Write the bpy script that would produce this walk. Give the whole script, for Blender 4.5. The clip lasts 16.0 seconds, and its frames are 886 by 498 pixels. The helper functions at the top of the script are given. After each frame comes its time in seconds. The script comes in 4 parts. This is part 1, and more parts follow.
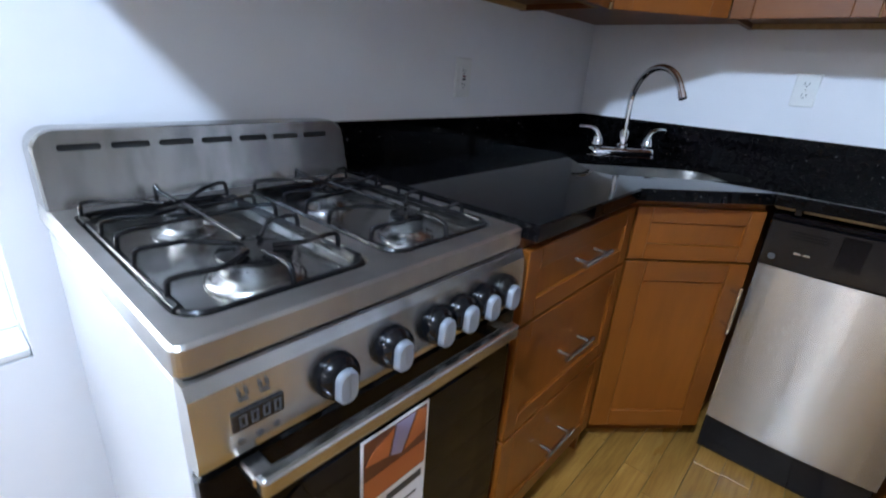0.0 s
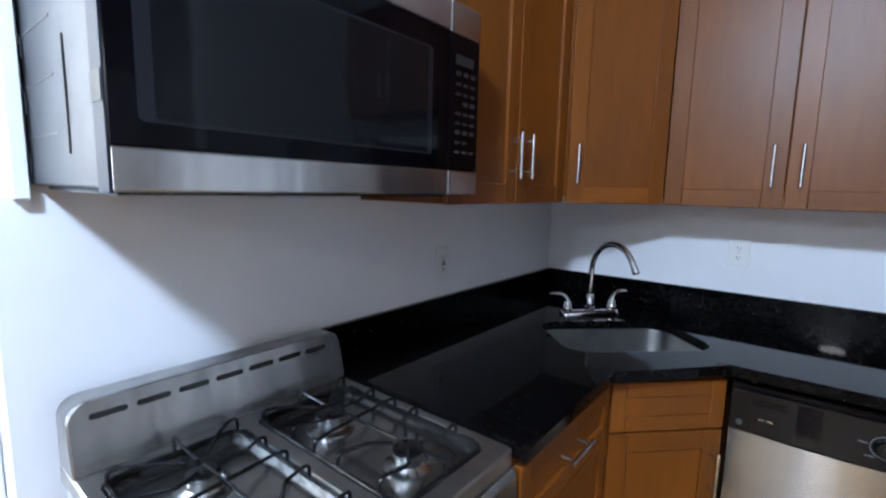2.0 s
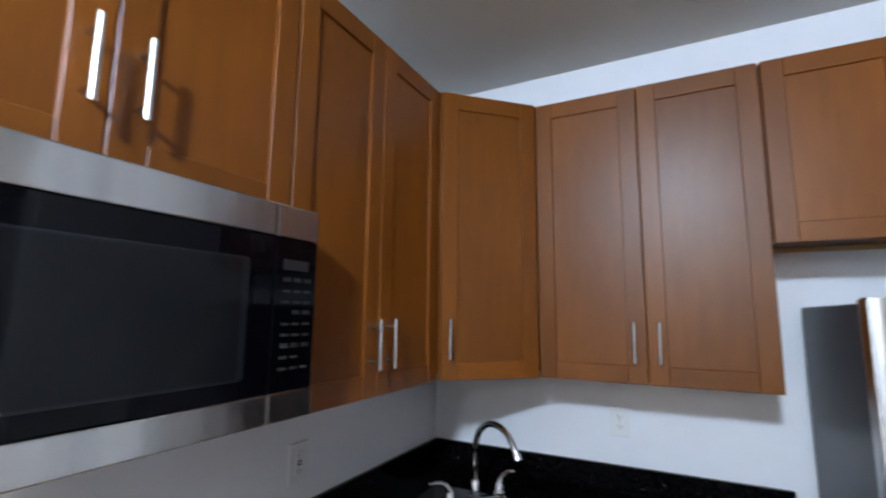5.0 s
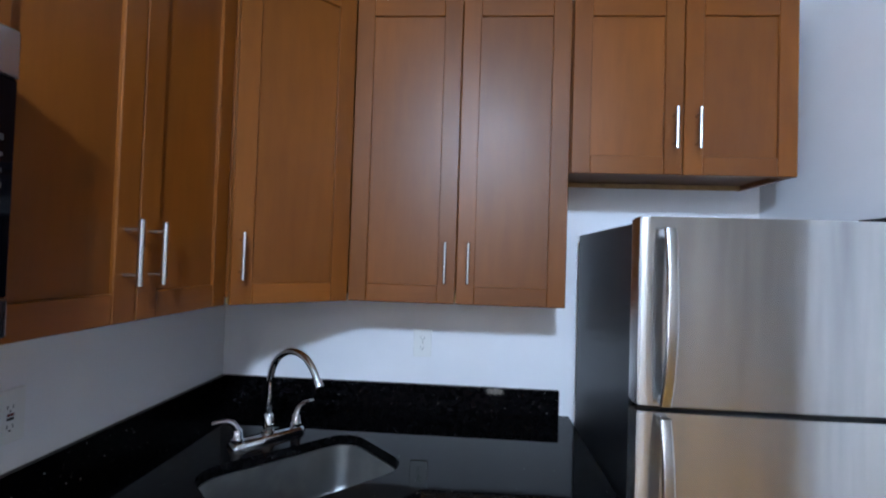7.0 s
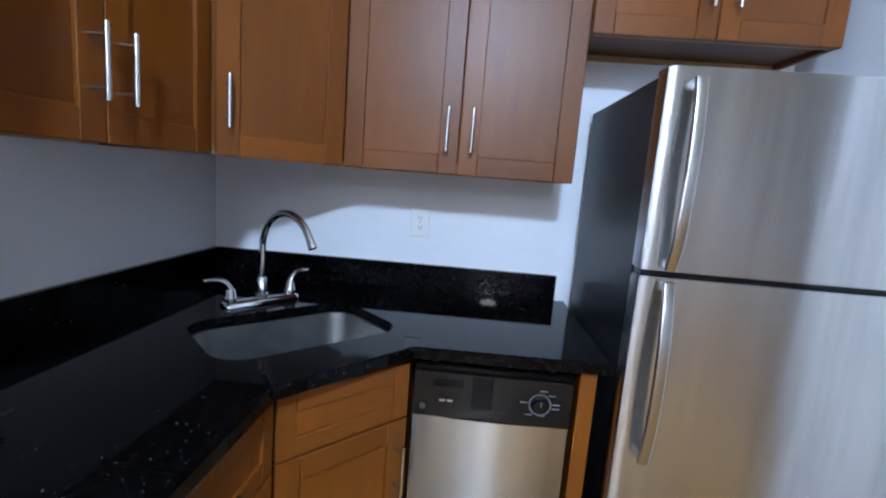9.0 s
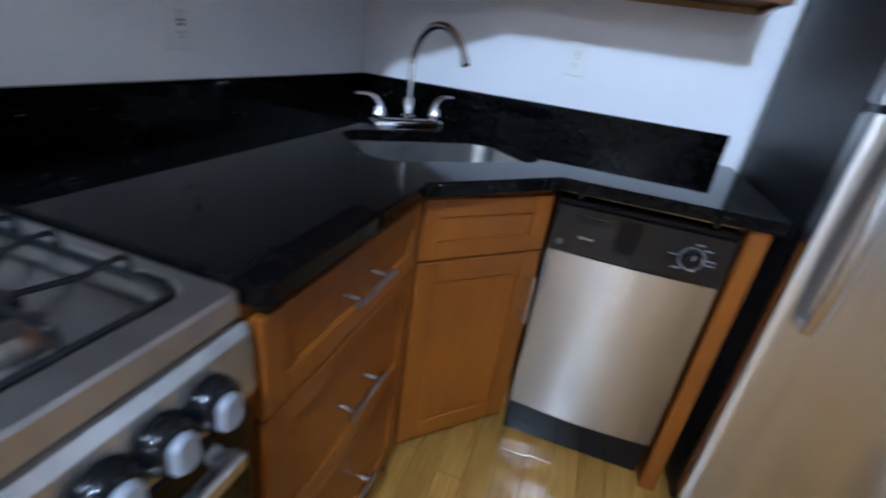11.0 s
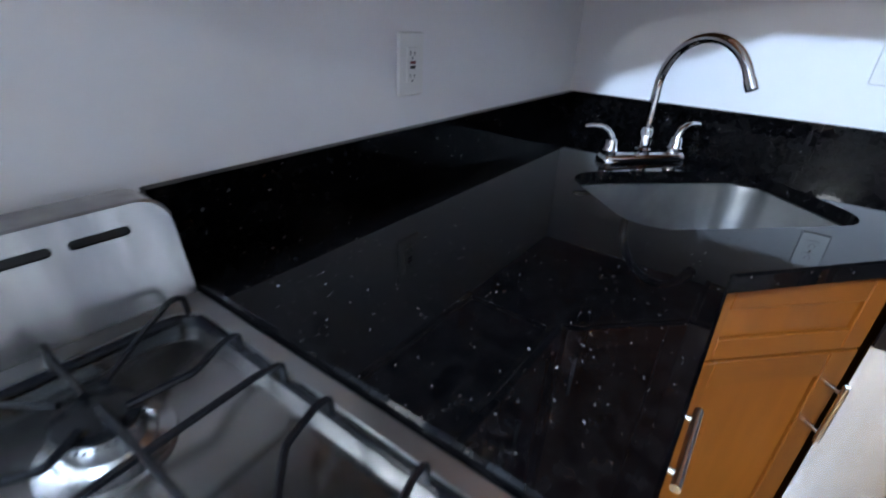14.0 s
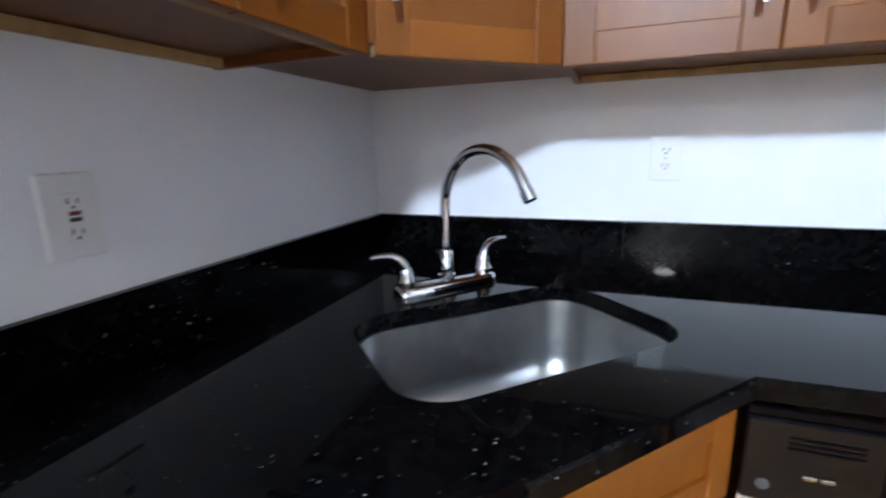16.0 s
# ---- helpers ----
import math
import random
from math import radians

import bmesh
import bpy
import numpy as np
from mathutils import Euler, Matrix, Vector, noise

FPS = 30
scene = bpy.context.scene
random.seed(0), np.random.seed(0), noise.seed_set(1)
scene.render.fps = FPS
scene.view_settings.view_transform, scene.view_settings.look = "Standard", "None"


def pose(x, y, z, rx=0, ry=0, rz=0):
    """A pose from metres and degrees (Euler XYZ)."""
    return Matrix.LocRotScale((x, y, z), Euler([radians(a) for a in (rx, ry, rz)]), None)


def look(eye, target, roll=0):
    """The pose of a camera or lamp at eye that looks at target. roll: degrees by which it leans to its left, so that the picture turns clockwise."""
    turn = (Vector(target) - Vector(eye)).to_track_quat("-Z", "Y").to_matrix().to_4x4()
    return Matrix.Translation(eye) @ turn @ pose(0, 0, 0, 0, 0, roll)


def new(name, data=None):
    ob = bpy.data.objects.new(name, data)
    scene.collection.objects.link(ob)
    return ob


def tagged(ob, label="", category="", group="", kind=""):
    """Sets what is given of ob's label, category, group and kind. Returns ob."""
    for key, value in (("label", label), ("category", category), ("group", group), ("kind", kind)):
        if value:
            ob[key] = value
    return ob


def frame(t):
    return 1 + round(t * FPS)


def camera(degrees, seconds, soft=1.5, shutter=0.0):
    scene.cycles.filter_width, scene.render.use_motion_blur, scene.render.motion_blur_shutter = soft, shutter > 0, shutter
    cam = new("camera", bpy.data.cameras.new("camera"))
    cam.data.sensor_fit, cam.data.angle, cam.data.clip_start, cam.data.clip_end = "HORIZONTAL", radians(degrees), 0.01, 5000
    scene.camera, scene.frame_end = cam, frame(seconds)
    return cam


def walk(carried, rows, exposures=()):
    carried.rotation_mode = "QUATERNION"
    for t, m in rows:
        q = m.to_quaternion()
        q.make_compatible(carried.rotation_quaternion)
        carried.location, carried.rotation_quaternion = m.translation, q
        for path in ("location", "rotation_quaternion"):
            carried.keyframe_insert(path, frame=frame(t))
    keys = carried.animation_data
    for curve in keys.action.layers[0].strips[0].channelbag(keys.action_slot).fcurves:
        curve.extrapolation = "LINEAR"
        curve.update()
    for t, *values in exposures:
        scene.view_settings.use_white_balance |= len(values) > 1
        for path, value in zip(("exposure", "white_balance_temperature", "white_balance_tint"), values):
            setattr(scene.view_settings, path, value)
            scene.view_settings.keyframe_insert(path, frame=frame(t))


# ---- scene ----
cam = camera(88.0, 16.0, soft=2.0, shutter=0.5)
PATH = [
    (0, -2.166, -1.046, 1.159, 68.77, -3.91, -47.89),
    (0.5, -2.180, -1.035, 1.240, 69.78, -3.15, -48.19),
    (1, -2.208, -1.036, 1.317, 73.76, -2.63, -49.28),
    (1.5, -2.226, -1.040, 1.369, 78.58, -2.22, -51.19),
    (2, -2.238, -1.054, 1.419, 82.45, -1.38, -51.45),
    (2.5, -2.249, -1.060, 1.463, 85.50, -0.24, -51.76),
    (3, -2.259, -1.034, 1.503, 89.42, 1.26, -52.22),
    (3.5, -2.262, -1.035, 1.549, 93.66, 0.66, -53.09),
    (4, -2.245, -1.063, 1.591, 97.18, 1.01, -51.97),
    (4.5, -2.117, -1.071, 1.609, 99.15, 0.36, -55.54),
    (5, -2.046, -1.101, 1.608, 97.98, -0.56, -62.44),
    (5.2, -2.013, -1.094, 1.607, 97.42, -0.17, -66.52),
    (7.3, -1.879, -1.029, 1.505, 90.29, -1.82, -87.62),
    (7.5, -1.867, -1.025, 1.489, 88.46, -1.53, -87.24),
    (8, -1.849, -1.029, 1.446, 84.33, -2.34, -87.28),
    (8.5, -1.829, -1.038, 1.396, 82.74, -3.18, -87.07),
    (8.7, -1.829, -1.037, 1.383, 82.37, -3.66, -86.83),
    (10.8, -1.798, -1.006, 1.186, 66.25, -6.82, -76.09),
    (11, -1.830, -0.965, 1.190, 65.21, -7.56, -70.95),
    (11.5, -1.892, -0.879, 1.191, 61.26, -8.17, -58.90),
    (12, -1.904, -0.797, 1.172, 60.43, -8.63, -51.01),
    (12.5, -1.928, -0.761, 1.180, 59.76, -6.44, -40.75),
    (13, -1.927, -0.790, 1.232, 62.52, -1.09, -36.57),
    (13.5, -1.800, -0.729, 1.225, 61.41, -1.85, -44.46),
    (14, -1.696, -0.657, 1.235, 63.06, -2.66, -53.70),
    (14.5, -1.609, -0.644, 1.223, 68.14, -1.90, -52.95),
    (15, -1.473, -0.657, 1.204, 72.78, -0.43, -53.42),
    (15.5, -1.377, -0.668, 1.216, 75.23, 0.85, -61.36),
    (16, -1.336, -0.729, 1.228, 77.30, 1.36, -69.55),
]
walk(cam, [(t, pose(x, y, z, rx, ry, rz)) for t, x, y, z, rx, ry, rz in PATH],
     exposures=[(0.0, 0.50, 6300, 10), (2.0, 0.40, 6300, 10), (3.5, 0.24, 6400, 10), (4.1, 0.24, 6500, 10), (4.5, 0.36, 6700, 10), (5.0, 0.36, 6900, 10), (7.5, 0.42, 6100, 10), (8.5, 0.50, 6000, 10),
                (11.0, 0.56, 5950, 10), (12.5, 1.08, 6000, 9), (13.5, 0.88, 6050, 9), (14.5, 1.26, 6500, 10), (16.0, 1.22, 6750, 10)])

# ---- light ----
world = bpy.data.worlds.new("world")
scene.world = world
world.use_nodes = True
wn = world.node_tree
sky = wn.nodes.new("ShaderNodeTexSky")
sky.sky_type = "NISHITA"
sky.sun_disc = False
sky.sun_elevation, sky.sun_rotation = radians(40), radians(200)
wn.links.new(sky.outputs[0], wn.nodes["Background"].inputs[0])
wn.nodes["Background"].inputs[1].default_value = 0.12
sun = new("sun", bpy.data.lights.new("sun", "SUN"))
sun.data.energy, sun.data.angle, sun.data.color = 2.0, radians(1.0), (1.0, 0.95, 0.88)
sun.matrix_world = look((-2, -6, 6), (-2, 0, 1.2))
LAMP = (-3.12, -1.09, 2.63)
bulb = new("bulb", bpy.data.lights.new("bulb", "POINT"))
bulb.data.energy, bulb.data.shadow_soft_size, bulb.data.color = 215.0, 0.10, (0.55, 0.735, 1.0)
bulb.location = LAMP


# ---- materials ----
def material(name, base, rough=0.5, metal=0.0, coat=0.0):
    m = bpy.data.materials.new(name)
    m.use_nodes = True
    b = m.node_tree.nodes["Principled BSDF"]
    b.inputs["Base Color"].default_value = (*base, 1)
    b.inputs["Roughness"].default_value = rough
    b.inputs["Metallic"].default_value = metal
    b.inputs["Coat Weight"].default_value = coat
    b.inputs["Coat Roughness"].default_value = 0.12
    return m, m.node_tree, b


def noise_node(nt, scale, detail=4.0, stretch=(1, 1, 1), rough=0.6):
    co = nt.nodes.new("ShaderNodeTexCoord")
    mp = nt.nodes.new("ShaderNodeMapping")
    mp.inputs["Scale"].default_value = stretch
    n = nt.nodes.new("ShaderNodeTexNoise")
    n.inputs["Scale"].default_value = scale
    n.inputs["Detail"].default_value = detail
    n.inputs["Roughness"].default_value = rough
    nt.links.new(co.outputs["Object"], mp.inputs[0])
    nt.links.new(mp.outputs[0], n.inputs["Vector"])
    return n


def ramp(nt, fac, stops):
    r = nt.nodes.new("ShaderNodeValToRGB")
    while len(r.color_ramp.elements) < len(stops):
        r.color_ramp.elements.new(0.5)
    for e, (p, c) in zip(r.color_ramp.elements, stops):
        e.position, e.color = p, (*c, 1)
    nt.links.new(fac, r.inputs[0])
    return r.outputs[0]


def mixed(nt, kind, fac, a, b):
    n = nt.nodes.new("ShaderNodeMix")
    n.data_type, n.blend_type = "RGBA", kind
    for sock, v in ((n.inputs[0], fac), (n.inputs[6], a), (n.inputs[7], b)):
        if isinstance(v, (int, float)):
            sock.default_value = v
        elif isinstance(v, tuple):
            sock.default_value = (*v, 1)
        else:
            nt.links.new(v, sock)
    return n.outputs[2]


def bump(nt, b, height, strength, distance):
    n = nt.nodes.new("ShaderNodeBump")
    n.inputs["Strength"].default_value, n.inputs["Distance"].default_value = strength, distance
    nt.links.new(height, n.inputs["Height"])
    nt.links.new(n.outputs[0], b.inputs["Normal"])


def random_value(nt):
    return nt.nodes.new("ShaderNodeObjectInfo").outputs["Random"]


def to_rough(nt, b, fac, lo, hi):
    n = nt.nodes.new("ShaderNodeMapRange")
    n.inputs["To Min"].default_value, n.inputs["To Max"].default_value = lo, hi
    nt.links.new(fac, n.inputs["Value"])
    nt.links.new(n.outputs[0], b.inputs["Roughness"])


def wood_material(name, dark, mid, light, stretch, rough, coat):
    m, nt, b = material(name, mid, rough, 0, coat)
    g = noise_node(nt, 5.0, 6, stretch, 0.65)
    big = noise_node(nt, 3.2, 3, tuple(0.4 + 0.1 * s for s in stretch))
    shift = nt.nodes.new("ShaderNodeVectorMath")
    shift.operation = "SCALE"
    shift.inputs[0].default_value = (37.0, 53.0, 29.0)
    nt.links.new(random_value(nt), shift.inputs["Scale"])
    for n in (g, big):
        mp = n.inputs["Vector"].links[0].from_node
        nt.links.new(shift.outputs[0], mp.inputs["Location"])
    c = ramp(nt, g.outputs["Fac"], [(0.25, dark), (0.5, mid), (0.78, light)])
    tone = ramp(nt, big.outputs["Fac"], [(0.35, (0.86, 0.84, 0.82)), (0.65, (1.10, 1.10, 1.10))])
    c = mixed(nt, "MULTIPLY", 1.0, c, tone)
    vary = ramp(nt, random_value(nt), [(0.0, (0.84, 0.83, 0.82)), (1.0, (1.08, 1.06, 1.05))])
    c = mixed(nt, "MULTIPLY", 1.0, c, vary)
    nt.links.new(c, b.inputs["Base Color"])
    bump(nt, b, g.outputs["Fac"], 0.03, 0.002)
    to_rough(nt, b, big.outputs["Fac"], rough - 0.04, rough + 0.06)
    b.inputs["Specular IOR Level"].default_value = 0.32
    return m


WOOD = wood_material("stained_maple", (0.152, 0.0430, 0.0038), (0.172, 0.0505, 0.0046), (0.192, 0.0585, 0.0058), (7, 7, 0.9), 0.38, 0.0)
WOOD_H = wood_material("stained_maple_across", (0.152, 0.0430, 0.0038), (0.172, 0.0505, 0.0046), (0.192, 0.0585, 0.0058), (0.9, 7, 7), 0.38, 0.0)
RAW_WOOD = wood_material("raw_plywood_edge", (0.35, 0.22, 0.1), (0.45, 0.29, 0.13), (0.52, 0.36, 0.18), (6, 6, 1), 0.7, 0.0)
PLANK = wood_material("oak_plank", (0.20, 0.092, 0.016), (0.32, 0.162, 0.034), (0.42, 0.235, 0.062), (1.2, 14, 8), 0.28, 0.5)


def paint_material(name, base, rough, grain):
    m, nt, b = material(name, base, rough)
    n = noise_node(nt, 220.0, 3)
    big = noise_node(nt, 2.2, 4)
    c = mixed(nt, "MULTIPLY", 1.0, base, ramp(nt, big.outputs["Fac"], [(0.3, (0.95, 0.95, 0.955)), (0.7, (1.02, 1.02, 1.02))]))
    nt.links.new(c, b.inputs["Base Color"])
    bump(nt, b, n.outputs["Fac"], grain, 0.0015)
    return m


WALL = paint_material("white_wall_paint", (0.84, 0.84, 0.86), 0.5, 0.15)
# White ceiling; its dimness under grazing lamp light is put into the base colour.
CEILING = paint_material("dimmed_white_ceiling_paint", (0.56, 0.55, 0.51), 0.8, 0.2)
TRIM = paint_material("white_gloss_trim", (0.82, 0.82, 0.82), 0.3, 0.05)
PLATE = material("white_plastic", (0.80, 0.80, 0.78), 0.3)[0]
SLOT = material("dark_slot", (0.02, 0.02, 0.02), 0.6)[0]
RED = material("dark_red_button", (0.16, 0.02, 0.02), 0.4)[0]
CAULK = material("white_caulk", (0.7, 0.7, 0.7), 0.4)[0]


def granite_material():
    m, nt, b = material("black_speckled_granite", (0.006, 0.006, 0.007), 0.07)
    co = nt.nodes.new("ShaderNodeTexCoord")
    v = nt.nodes.new("ShaderNodeTexVoronoi")
    v.inputs["Scale"].default_value = 115
    nt.links.new(co.outputs["Object"], v.inputs["Vector"])
    n = noise_node(nt, 46, 3)
    big = noise_node(nt, 14, 3)
    near = nt.nodes.new("ShaderNodeMath")
    near.operation = "LESS_THAN"
    near.inputs[1].default_value = 0.24
    nt.links.new(v.outputs["Distance"], near.inputs[0])
    pick = nt.nodes.new("ShaderNodeSeparateColor")
    nt.links.new(v.outputs["Color"], pick.inputs[0])
    size = nt.nodes.new("ShaderNodeMapRange")
    size.inputs["To Min"].default_value, size.inputs["To Max"].default_value = 0.05, 0.27
    nt.links.new(pick.outputs[2], size.inputs["Value"])
    nt.links.new(size.outputs[0], near.inputs[1])
    warp = noise_node(nt, 260, 2)
    bend = nt.nodes.new("ShaderNodeVectorMath")
    bend.operation = "MULTIPLY_ADD"
    bend.inputs[1].default_value = (0.008, 0.008, 0.008)
    nt.links.new(warp.outputs["Color"], bend.inputs[0])
    nt.links.new(co.outputs["Object"], bend.inputs[2])
    nt.links.new(bend.outputs[0], v.inputs["Vector"])
    some = nt.nodes.new("ShaderNodeMath")
    some.operation = "GREATER_THAN"
    some.inputs[1].default_value = 0.69
    nt.links.new(pick.outputs[0], some.inputs[0])
    both = nt.nodes.new("ShaderNodeMath")
    both.operation = "MULTIPLY"
    nt.links.new(near.outputs[0], both.inputs[0])
    nt.links.new(some.outputs[0], both.inputs[1])
    base = ramp(nt, n.outputs["Fac"], [(0.4, (0.0012, 0.0012, 0.0015)), (0.7, (0.0045, 0.0042, 0.0045))])
    fleck = ramp(nt, pick.outputs[1], [(0.0, (0.03, 0.02, 0.018)), (0.7, (0.05, 0.044, 0.043)), (1.0, (0.27, 0.26, 0.26))])
    c = mixed(nt, "MIX", both.outputs[0], base, fleck)
    nt.links.new(c, b.inputs["Base Color"])
    to_rough(nt, b, big.outputs["Fac"], 0.022, 0.034)
    b.inputs["Specular IOR Level"].default_value = 0.09
    return m


GRANITE = granite_material()


def steel_material(name, base, rough, stretch, strength=0.06, streak=0.0, wide=0.0):
    m, nt, b = material(name, base, rough, 1.0)
    n = noise_node(nt, 60, 3, stretch)
    # Light and dark bands in the base colour imitate reflections in the steel.
    big = noise_node(nt, 3.5, 4, (wide, wide, 0.12) if wide else (1, 1, 1))
    c = mixed(nt, "MULTIPLY", 1.0, base, ramp(nt, big.outputs["Fac"], [(0.38, (0.70, 0.70, 0.72)), (0.62, (1.14, 1.14, 1.13))]))
    nt.links.new(c, b.inputs["Base Color"])
    to_rough(nt, b, n.outputs["Fac"], rough - 0.03, rough + 0.04)
    bump(nt, b, n.outputs["Fac"], strength, 0.001)
    if streak:
        b.inputs["Anisotropic"].default_value = streak
        b.inputs["Anisotropic Rotation"].default_value = 0.25
        tan = nt.nodes.new("ShaderNodeTangent")
        tan.direction_type, tan.axis = "RADIAL", "Z"
        nt.links.new(tan.outputs[0], b.inputs["Tangent"])
        sway = noise_node(nt, 9, 2, (1.0, 1.0, 0.09))
        wave = nt.nodes.new("ShaderNodeBump")
        wave.inputs["Strength"].default_value, wave.inputs["Distance"].default_value = 1.0, 0.0022
        nt.links.new(sway.outputs["Fac"], wave.inputs["Height"])
        fine = b.inputs["Normal"].links[0].from_node
        nt.links.new(wave.outputs[0], fine.inputs["Normal"])
    return m


STEEL = steel_material("brushed_steel", (0.46, 0.45, 0.44), 0.36, (0.15, 18, 18), 0.006)
STEEL_UP = steel_material("brushed_steel_upright", (0.51, 0.51, 0.505), 0.25, (0.5, 0.5, 14), 0.03, 0.85, 1.6)
# Backguard's vertical reflection streaks are painted by narrower colour bands.
STEEL_GUARD = steel_material("reflection_streaked_guard", (0.37, 0.365, 0.36), 0.24, (12, 12, 0.4), 0.004, 0.0, 4.5)
TRAY = steel_material("polished_steel_tray", (0.40, 0.40, 0.395), 0.24, (3, 3, 3), 0.01)
BOWL = steel_material("satin_steel_bowl", (0.40, 0.40, 0.395), 0.30, (4, 4, 4), 0.02)
CHROME = material("chrome", (0.75, 0.76, 0.78), 0.06, 1.0)[0]
NICKEL = material("satin_nickel", (0.62, 0.61, 0.58), 0.26, 1.0)[0]
ALU = material("cast_aluminium", (0.48, 0.48, 0.48), 0.25, 1.0)[0]
SIDE = paint_material("pale_grey_enamel", (0.46, 0.47, 0.50), 0.3, 0.04)
CASE = steel_material("grey_zinc_case", (0.032, 0.037, 0.047), 0.42, (4, 4, 4), 0.02)
ENAMEL = material("black_enamel", (0.004, 0.004, 0.005), 0.24)[0]
CAP = material("black_burner_cap", (0.004, 0.004, 0.0045), 0.25)[0]
BLACK_GLASS = material("black_glass", (0.0015, 0.0015, 0.0025), 0.05)[0]
SEAM = material("pale_zinc_seam", (0.05, 0.052, 0.056), 0.4)[0]
BLACK = material("black_plastic", (0.004, 0.004, 0.005), 0.14)[0]
BLACK.node_tree.nodes["Principled BSDF"].inputs["Specular IOR Level"].default_value = 0.3
DOOR_EDGE = material("dark_blue_plastic", (0.015, 0.018, 0.030), 0.5)[0]
DOOR_EDGE.node_tree.nodes["Principled BSDF"].inputs["Specular IOR Level"].default_value = 0.15
MESH_GLASS = material("smoked_window_glass", (0.005, 0.0052, 0.0065), 0.05)[0]
RIM_GLASS = material("grey_glass_border", (0.012, 0.0125, 0.016), 0.06)[0]
FRIDGE_SIDE = paint_material("black_textured_side", (0.008, 0.008, 0.010), 0.33, 0.5)
KNOB_GREY = material("silver_knob_insert", (0.27, 0.29, 0.33), 0.35, 0.3)[0]
INK = material("grey_print", (0.18, 0.18, 0.19), 0.5)[0]
KEY = material("faint_key_print", (0.017, 0.017, 0.019), 0.4)[0]
DARK_BLOCK = material("dark_blue_grey", (0.02, 0.028, 0.035), 0.6)[0]
DIGIT = material("dim_display_digit", (0.045, 0.045, 0.05), 0.4)[0]
DARK_INK = material("dark_print", (0.05, 0.05, 0.05), 0.5)[0]
PAPER = material("white_paper", (0.75, 0.75, 0.77), 0.6)[0]
ORANGE = material("orange_print", (0.46, 0.13, 0.035), 0.45)[0]
BROWN = material("brown_print", (0.12, 0.035, 0.015), 0.45)[0]
VIOLET = material("violet_print", (0.30, 0.27, 0.42), 0.45)[0]
LCD = material("dark_display", (0.012, 0.013, 0.016), 0.12)[0]


def glow_material(name, col, strength):
    m, nt, b = material(name, (0.8, 0.8, 0.8), 0.4)
    b.inputs["Emission Color"].default_value = (*col, 1)
    b.inputs["Emission Strength"].default_value = strength
    return m


for m_, level in ((BLACK_GLASS, 0.12), (MESH_GLASS, 0.16), (RIM_GLASS, 0.2), (BLACK, 0.3), (ENAMEL, 0.3), (CAP, 0.3), (FRIDGE_SIDE, 0.15)):
    m_.node_tree.nodes["Principled BSDF"].inputs["Specular IOR Level"].default_value = level
DIFFUSER = glow_material("lit_opal_glass", (0.9, 0.95, 1.0), 18.0)
FAR_DIFFUSER = glow_material("lit_opal_glass_far", (0.9, 0.95, 1.0), 90.0)
OUTSIDE = glow_material("bright_hazy_daylight", (0.88, 0.95, 1.0), 8.0)
GLASS = material("window_glass", (1, 1, 1), 0.02)[0]
GLASS.node_tree.nodes["Principled BSDF"].inputs["Transmission Weight"].default_value = 1.0


# ---- mesh helpers ----
def box(bm, lo, hi, bev=0.0, seg=1):
    c = [(a + b) / 2 for a, b in zip(lo, hi)]
    s = [abs(b - a) for a, b in zip(lo, hi)]
    made = bmesh.ops.create_cube(bm, size=1, matrix=Matrix.Translation(c) @ Matrix.Diagonal((*s, 1)))
    if bev > 0:
        edges = list({e for v in made["verts"] for e in v.link_edges})
        bmesh.ops.bevel(bm, geom=edges, offset=bev, segments=seg, affect="EDGES", profile=0.5)
    return bm


def boxes(*rows, bev=0.0, seg=1):
    bm = bmesh.new()
    for lo, hi in rows:
        box(bm, lo, hi, bev, seg)
    return bm


def loft(bm, rings, cap0=True, cap1=True, closed=True):
    vs = [[bm.verts.new(p) for p in r] for r in rings]
    n = len(vs[0])
    for a, b in zip(vs, vs[1:]):
        for i in range(n if closed else n - 1):
            j = (i + 1) % n
            bm.faces.new((a[i], a[j], b[j], b[i]))
    if cap0:
        bm.faces.new(list(reversed(vs[0])))
    if cap1:
        bm.faces.new(vs[-1])
    return vs


def tube(bm, pts, r, seg=8, loop=False, cap=True):
    pts = [Vector(p) for p in pts]
    n = len(pts)
    rings, up = [], None
    for i, p in enumerate(pts):
        a = pts[i - 1] if (i > 0 or loop) else p
        b = pts[(i + 1) % n] if (i < n - 1 or loop) else p
        d = (b - a).normalized()
        if up is None:
            up = d.orthogonal().normalized()
        up = (up - d * up.dot(d)).normalized()
        side = d.cross(up)
        rad = r[i] if isinstance(r, (list, tuple)) else r
        rings.append([p + (up * math.cos(2 * math.pi * k / seg) + side * math.sin(2 * math.pi * k / seg)) * rad for k in range(seg)])
    if loop:
        rings.append(rings[0])
        vs = [[bm.verts.new(q) for q in ring] for ring in rings[:-1]]
        vs.append(vs[0])
        for a, b in zip(vs, vs[1:]):
            for i in range(seg):
                j = (i + 1) % seg
                bm.faces.new((a[i], a[j], b[j], b[i]))
    else:
        loft(bm, rings, cap, cap)
    return bm


def lathe(bm, profile, seg=32, at=(0, 0, 0), turn=None, squash=(1, 1)):
    rings = []
    for r, z in profile:
        ring = []
        for k in range(seg):
            a = 2 * math.pi * k / seg
            p = Vector((r * math.cos(a) * squash[0], r * math.sin(a) * squash[1], z))
            if turn is not None:
                p = turn @ p
            ring.append(p + Vector(at))
        rings.append(ring)
    loft(bm, rings)
    return bm


